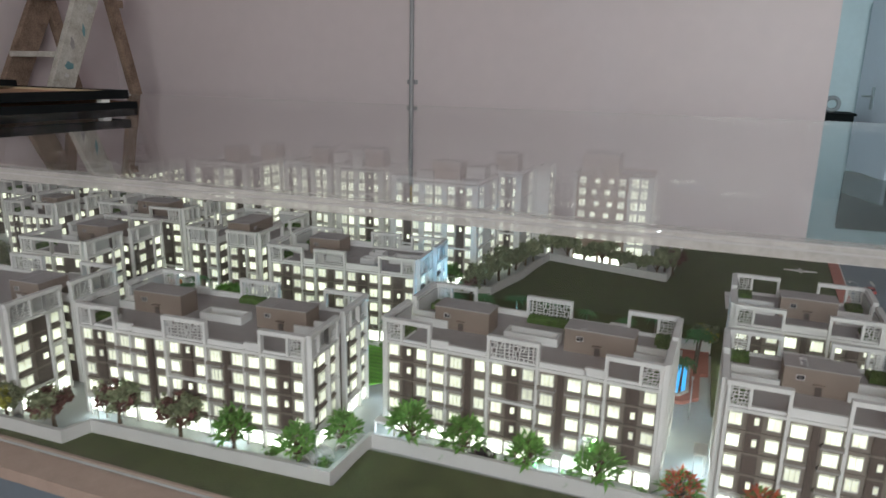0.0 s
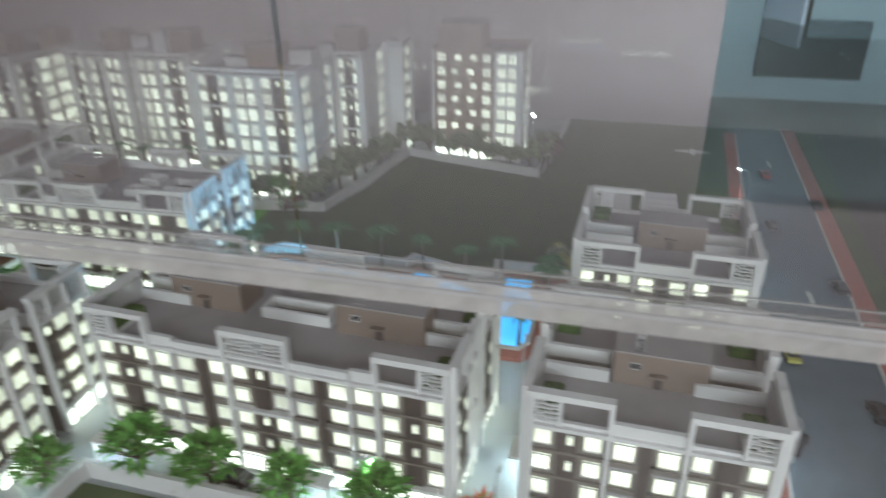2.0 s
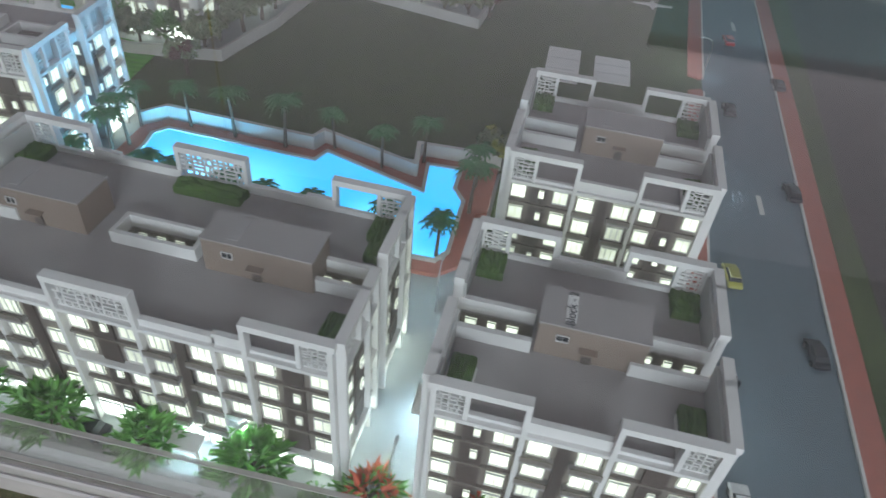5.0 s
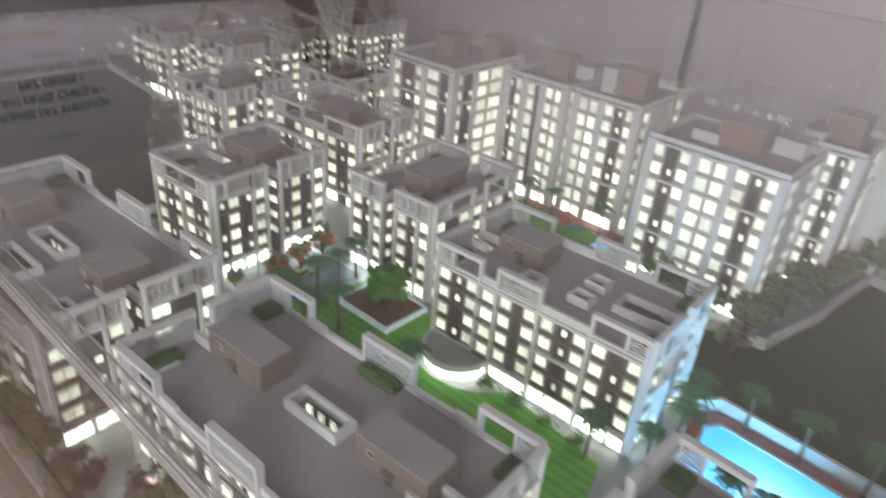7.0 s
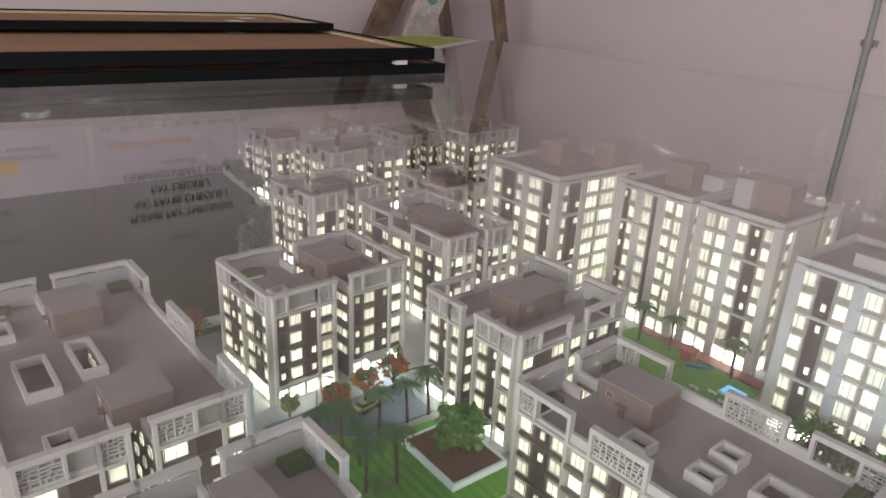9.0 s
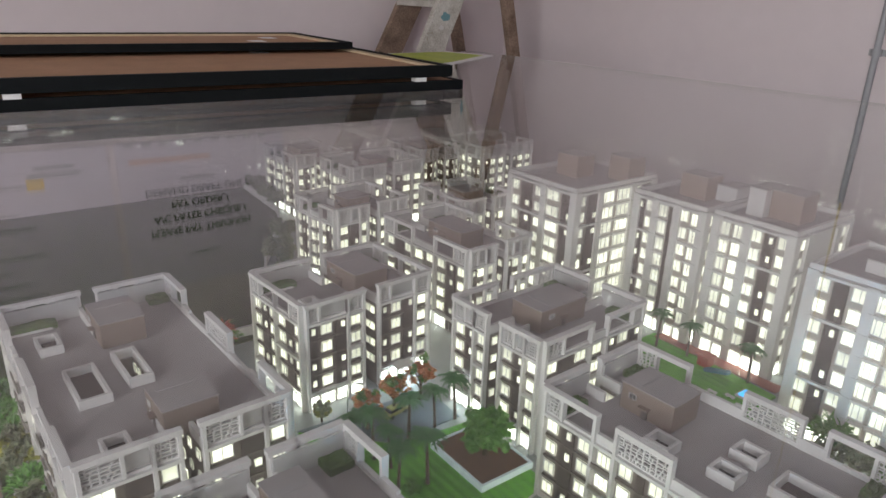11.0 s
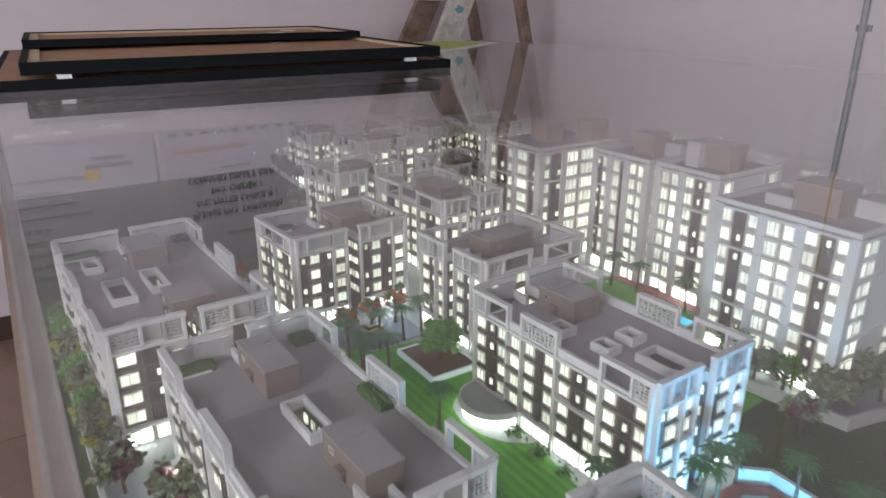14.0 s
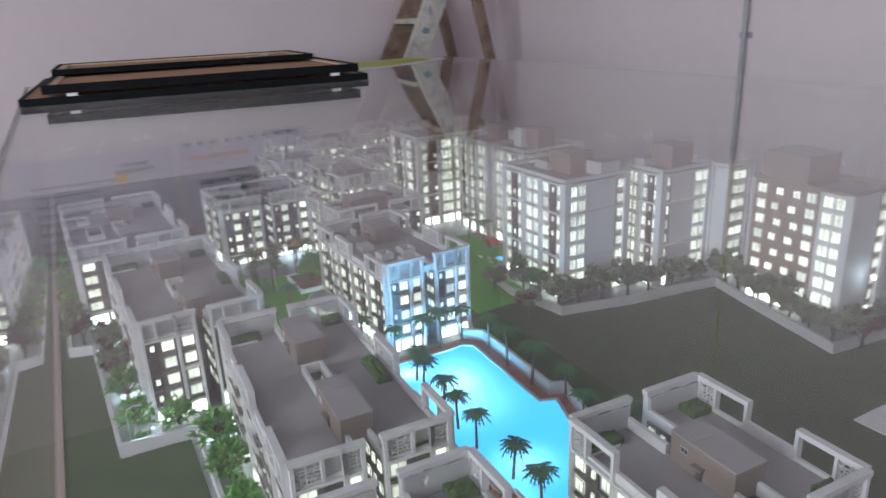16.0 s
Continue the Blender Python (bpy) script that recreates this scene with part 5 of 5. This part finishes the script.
def sprig_tree(label, seed, height, radius, mat, tips=None):
    """Short forked trunk with sprigs of long pointed leaves that spread up and outwards."""
    rnd = random.Random(seed)
    t = thing("tree", (0, 0, -50), label, "model tree", "trees of the model")
    stem, crown = bmesh.new(), bmesh.new()
    tube(stem, [(0, 0, 0), (0.001, 0, height * 0.2), (0, 0.001, height * 0.4)], [0.0024, 0.002, 0.0014])
    for k in range(34):
        a, e = k * 2.399, (k + 0.5) / 34
        tip = Vector((math.cos(a) * radius * 0.8 * math.sqrt(1 - e * 0.9), math.sin(a) * radius * 0.8 * math.sqrt(1 - e * 0.9), height * (0.38 + 0.47 * e + rnd.uniform(-0.05, 0.05)))) * rnd.uniform(0.88, 1.1)
        base = Vector((0, 0, height * (0.18 + 0.25 * e)))
        tube(stem, [base, base.lerp(tip, 0.6), tip], [0.0009, 0.0006, 0.0003], 4)
        out = (tip - base).normalized()
        n0 = len(crown.faces)
        for q in range(8):
            d = (out + Vector((rnd.gauss(0, 0.55), rnd.gauss(0, 0.55), rnd.gauss(0.15, 0.4)))).normalized()
            L, w = rnd.uniform(0.009, 0.0145), rnd.uniform(0.0016, 0.0024)
            s = d.cross(Vector((rnd.gauss(0, 0.3), rnd.gauss(0, 0.3), 1))).normalized()
            up = s.cross(d)
            p = base.lerp(tip, rnd.uniform(0.65, 1.0))
            row = [crown.verts.new(p + d * L * f + s * w * g - up * (L * 0.35 * f * f) + up * w * 0.5 * abs(g)) for f, g in ((0, 0), (0.45, 1), (0.45, 0), (0.45, -1), (1, 0))]
            crown.faces.new((row[0], row[1], row[2]))
            crown.faces.new((row[0], row[2], row[3]))
            crown.faces.new((row[1], row[4], row[2]))
            crown.faces.new((row[2], row[4], row[3]))
        if tips and (e > 0.45 or k % 3 == 0):
            crown.faces.ensure_lookup_table()
            for f in crown.faces[n0:n0 + 20]:
                f.material_index = 1
    for nm, bm, m in (("trunk", stem, [TRUNK]), ("crown", crown, [mat, tips or mat])):
        ob = new(nm, finish(nm, bm, *m))
        ob.parent = t
    return t


green = sprig_tree("leafy bright green model tree", 1, 0.050, 0.025, LEAF_B)
plant(green, [(-0.579, 0.728), (-0.479, 0.735), (-0.438, 0.791), (-0.353, 0.832), (-0.271, 0.833), (-0.178, 0.831), (-0.083, 0.829), (-0.652, 1.585), (-0.56, 1.565)], 0.9, 1.12)
plant(green, [(-1.412, 0.655), (-1.352, 0.655), (-1.30, 0.656), (-1.16, 0.658), (-1.05, 0.660)], 0.72, 0.88, 3)
drop(green)
court = broad_tree("round green model tree in the planter", 5, 0.05, 0.026, [LEAF_B], clumps=34, size=0.0045)
plant(court, [(-0.918, 1.168)], 1.1, 1.1)
drop(court)
maroon = broad_tree("maroon-leaved model tree beside a low wall", 2, 0.05, 0.025, [LEAF_M, LEAF_D], size=0.0042)
plant(maroon, [(-0.859, 0.673), (-0.784, 0.722), (-0.671, 0.724), (-0.477, 1.478), (-0.045, 1.895)], 0.9, 1.1)
drop(maroon)
yellow = broad_tree("yellow-green flowering model tree", 6, 0.048, 0.023, [LEAF_Y, LEAF_D], size=0.004)
plant(yellow, [(-1.120, 1.025)], 0.52, 0.6)
plant(yellow, [(0.04, 1.375)], 0.85, 1.2)
plant(yellow, [(-0.945, 0.664), (-1.0, 0.662), (-1.105, 0.660), (-1.21, 0.658), (-1.255, 0.657)], 0.8, 1.0, 5)
drop(yellow)
red = sprig_tree("green model tree with bright red blossom on top", 3, 0.046, 0.026, LEAF_G, LEAF_R)
plant(red, [(0.019, 0.827), (0.112, 0.822), (-1.40, 0.93), (-1.41, 0.98)], 0.85, 1.0)
drop(red)
flame = broad_tree("tall model tree with orange and green crown", 7, 0.062, 0.020, [LEAF_O, LEAF_G], clumps=18, blades=20, size=0.0042)
plant(flame, [(-1.068, 1.072), (-1.078, 1.125), (-1.090, 1.180)], 0.85, 1.0)
drop(flame)
dull = broad_tree("dusty grey-green model tree beside the boundary wall", 4, 0.05, 0.027, [LEAF_D], clumps=30, size=0.0042)
plant(dull, [(-0.64, 1.50), (-0.60, 1.55), (-0.487, 1.563), (-0.485, 1.612), (-0.462, 1.66), (-0.452, 1.72), (-0.448, 1.775), (-0.435, 1.83), (-0.425, 1.885), (-0.385, 1.945), (-0.335, 1.922), (-0.285, 1.909), (-0.235, 1.896), (-0.185, 1.885), (-0.135, 1.873), (-0.085, 1.868), (-0.068, 1.93), (-0.06, 2.0), (-1.50, 1.14), (-1.57, 1.165), (-1.70, 1.215), (-1.76, 1.24), (-1.86, 1.30), (-2.13, 1.40), (-2.19, 1.405), (-2.27, 1.415), (-2.34, 1.42), (-1.807, 1.94), (-1.80, 1.99), (-1.814, 2.033), (-1.741, 1.80), (-1.76, 1.75)], 0.85, 1.25)
drop(dull)
palm = palm_tree("slender dark green model palm", 1, 0.052, 15, 0.020)
plant(palm, [(-0.396, 1.330), (-0.326, 1.325), (-0.250, 1.322), (-0.183, 1.340), (-0.107, 1.314), (-0.055, 1.345), (0.026, 1.31), (0.027, 1.25), (-0.448, 1.219), (-0.452, 1.262), (-0.462, 1.310), (-0.458, 1.17), (-1.003, 1.044), (-1.011, 1.106), (-1.017, 1.156), (-1.017, 1.193), (-0.926, 1.033), (-1.023, 1.022), (-0.973, 1.052), (-0.92, 1.075), (-0.76, 1.065), (-0.52, 1.13), (-0.994, 1.642), (-0.94, 1.659), (-0.825, 1.665)], 0.85, 1.15)
drop(palm)
small = palm_tree("dark model palm standing in the lit pool", 2, 0.049, 19, 0.0195)
plant(small, [(-0.366, 1.166), (-0.325, 1.158), (-0.248, 1.155), (-0.203, 1.154), (-0.146, 1.152), (-0.063, 1.158), (0.004, 1.156)], 0.9, 1.05)
drop(small)


def shrub(seed):
    rnd = random.Random(seed)
    bm = bmesh.new()
    for _ in range(110):
        d = Vector((rnd.gauss(0, 0.45), rnd.gauss(0, 0.45), abs(rnd.gauss(0, 0.4)))) * 0.012
        leaf_blade(bm, d + Vector((0, 0, 0.002)), 0.0032, rnd)
    return finish("shrub", bm, LEAF_G)


SHRUB = shrub(4)
rnd = random.Random(77)
for x, y in [(-0.52 + 0.04 * k, 0.735 + 0.01 * (k % 2)) for k in range(3)] + [(-0.30 + 0.09 * k, 0.825) for k in range(4)] + [(-0.69 + 0.05 * k, 1.145) for k in range(4)] + [(-0.70, 1.04), (-0.82, 1.03), (-0.60, 1.05), (-0.92, 1.05), (-1.0, 1.02)]:
    s = tagged(new("shrub", SHRUB), "low green model shrub", "shrub", "shrubs of the model")
    s.location, s.rotation_euler = (x, y, GZ + 0.002), (0, 0, rnd.uniform(0, 6))
    s.scale = [rnd.uniform(0.8, 1.2)] * 3


# ---- street lamps and cars ----
def street_lamp():
    t = thing("street_lamp", (0, 0, -50), "slim grey model street lamp with a curved arm", "street lamp", "street lamps")
    bm = bmesh.new()
    tube(bm, [(0, 0, 0), (0, 0, 0.05), (0.003, 0, 0.058), (0.012, 0, 0.063), (0.02, 0, 0.064)], [0.0011, 0.0009, 0.0008, 0.0008, 0.0008], 8)
    ob = new("post", finish("post", bm, METAL))
    ob.parent = t
    ob = new("head", box_mesh("head", 0.009, 0.004, 0.0016, METAL, 0.0004))
    ob.parent, ob.location = t, (0.021, 0, 0.0625)
    lens = new("lens", box_mesh("lens", 0.0062, 0.0026, 0.0006, STREETLED))
    lens.parent, lens.location = ob, (0, 0, -0.0002)
    return t


sl = street_lamp()
for x, y, a in ((0.325, 1.012, 180), (0.352, 1.425, 180), (0.372, 1.80, 180), (-0.105, 0.825, 60), (-0.44, 0.72, 70), (-0.80, 0.70, 60), (-1.105, 1.06, 45), (-1.02, 1.22, 230), (-1.12, 0.93, 60), (0.03, 0.84, 90), (0.022, 1.07, 90)):
    copy_thing(sl, pose(x, y, GZ + 0.002, 0, 0, a))
drop(sl)


def car(label, paint):
    t = thing("model_car", (0, 0, -50), label, "model car", "cars of the model")
    bm = bmesh.new()
    prof = [(-0.0215, 0.0035), (-0.0215, 0.0080), (-0.018, 0.0092), (-0.012, 0.0098), (0.010, 0.0098), (0.0195, 0.0082), (0.0218, 0.0065), (0.0215, 0.0035)]
    a = [bm.verts.new((x, -0.0085, z)) for x, z in prof]
    b = [bm.verts.new((x, 0.0085, z)) for x, z in prof]
    bm.faces.new(a), bm.faces.new(b[::-1])
    for k in range(len(prof)):
        bm.faces.new((a[k], b[k], b[(k + 1) % len(prof)], a[(k + 1) % len(prof)]))
    bmesh.ops.recalc_face_normals(bm, faces=bm.faces[:])
    bmesh.ops.bevel(bm, geom=bm.edges[:], offset=0.0008, segments=2, profile=0.5, affect="EDGES")
    parts = [("body", finish("body", bm, paint), (0, 0, 0))]
    for nm, z0, z1, s, mat in (("cabin", 0.0092, 0.0138, 1.0, CARGLASS), ("roof", 0.0136, 0.0147, 0.93, paint)):
        bm = bmesh.new()
        f = 0.72 if nm == "cabin" else 1.0
        lo = [(-0.0155, -0.0078), (0.0095, -0.0078), (0.0095, 0.0078), (-0.0155, 0.0078)] if nm == "cabin" else [(-0.0125, -0.0066), (0.0045, -0.0066), (0.0045, 0.0066), (-0.0125, 0.0066)]
        hi = [((x + 0.003) * 0.72 - 0.0035, y * 0.86) for x, y in lo] if nm == "cabin" else [(x * 0.96, y * 0.92) for x, y in lo]
        p, q = [bm.verts.new((x, y, z0)) for x, y in lo], [bm.verts.new((x, y, z1)) for x, y in hi]
        bm.faces.new(p[::-1]), bm.faces.new(q)
        for k in range(4):
            bm.faces.new((p[k], p[(k + 1) % 4], q[(k + 1) % 4], q[k]))
        parts.append((nm, finish(nm, bm, mat), (0, 0, 0)))
    bm = bmesh.new()
    bmesh.ops.create_cone(bm, segments=14, radius1=0.0034, radius2=0.0034, depth=0.003, cap_ends=True, matrix=Matrix.Rotation(radians(90), 4, "X"))
    wheel = finish("wheel", bm, RUBBER)
    for x in (-0.013, 0.0135):
        for y in (-0.0078, 0.0078):
            parts.append(("wheel", wheel, (x, y, 0.0034)))
    for nm, me, at in parts:
        ob = new(nm, me)
        ob.parent, ob.location = t, at
    return t


CARS = (("white model car on the road", material("car_white", (0.7, 0.7, 0.72), 0.25, bump=0, coat=0.4), ((0.332, 0.909, 92),)),
        ("black model car on the road", material("car_black", (0.02, 0.022, 0.028), 0.25, bump=0, coat=0.4), ((0.332, 1.038, 62), (-0.248, 0.840, 178), (0.437, 1.116, 95), (0.465, 1.431, 95), (0.50, 1.78, 95), (0.40, 1.655, 95))),
        ("yellow-green model car on the road", material("car_yellow", (0.33, 0.32, 0.08), 0.3, bump=0, coat=0.4), ((0.358, 1.222, 95), (-1.078, 1.126, 100))),
        ("red model car on the road", material("car_red", (0.4, 0.04, 0.04), 0.3, bump=0, coat=0.4), ((0.43, 1.95, 95),)))
for label, paint, spots in CARS:
    c = car(label, paint)
    for x, y, a in spots:
        copy_thing(c, pose(x, y, GZ + 0.002, 0, 0, a))
    drop(c)

# bright lamp on the wall of the last tower
spot = thing("spot_lamp", (-0.098, 1.99, GZ), "small bright white model lamp on a slim post", "lamp")
blk("post", spot, METAL, -0.0965, -0.0945, 1.989, 1.991, GZ, GZ + 0.096)
sm = bmesh.new()
bmesh.ops.create_icosphere(sm, subdivisions=2, radius=0.0035)
child("bulb", finish("bulb", sm, LED), spot, (-0.0955, 1.99, GZ + 0.099))

# green uplights among the trees
gm = bmesh.new()
bmesh.ops.create_icosphere(gm, subdivisions=2, radius=0.003)
GREENBULB = finish("green_bulb", gm, GREENLED)
for x, y in ((-0.168, 0.838), (-1.144, 0.650), (-1.412, 0.645), (-0.652, 1.600)):
    g = thing("garden_uplight", (x, y, GZ), "tiny green garden uplight at a tree's foot", "lamp", "garden uplights")
    blk("post", g, METAL, x - 0.001, x + 0.001, y - 0.001, y + 0.001, GZ, GZ + 0.008)
    child("bulb", GREENBULB, g, (x, y, GZ + 0.0105))


# barrel-vaulted covers of the basement ramps
def ramp_cover(x, y, angle):
    t = thing("ramp_cover", (x, y, GZ), "white ribbed barrel cover of a basement ramp", "ramp cover", "ramp covers")
    bm = bmesh.new()
    r, half, seg = 0.0155, 0.019, 12
    rows = []
    for u in (-half, half):
        rows.append([(bm.verts.new((u, q * math.cos(math.pi * k / seg), q * math.sin(math.pi * k / seg)))) for q in (r, r - 0.0012) for k in range(seg + 1)])
    n = seg + 1
    for k in range(seg):
        bm.faces.new((rows[0][k], rows[0][k + 1], rows[1][k + 1], rows[1][k]))
        bm.faces.new((rows[0][n + k], rows[1][n + k], rows[1][n + k + 1], rows[0][n + k + 1]))
        for row in rows:
            bm.faces.new((row[k], row[n + k], row[n + k + 1], row[k + 1]))
    bmesh.ops.recalc_face_normals(bm, faces=bm.faces[:])
    child("vault", finish("vault", bm, FROST), t, (x, y, GZ), angle=angle)
    ca, sa = math.cos(angle), math.sin(angle)
    for u in (-half, 0.0, half):
        rb = bmesh.new()
        tube(rb, [(0, (r + 0.0004) * math.cos(math.pi * k / seg), (r + 0.0004) * math.sin(math.pi * k / seg)) for k in range(seg + 1)], [0.0009] * n, 5)
        child("rib", finish("rib", rb, WHITE), t, (x + ca * u, y + sa * u, GZ), angle=angle)


ramp_cover(-0.458, 0.748, radians(75))
ramp_cover(-0.425, 0.795, radians(75))
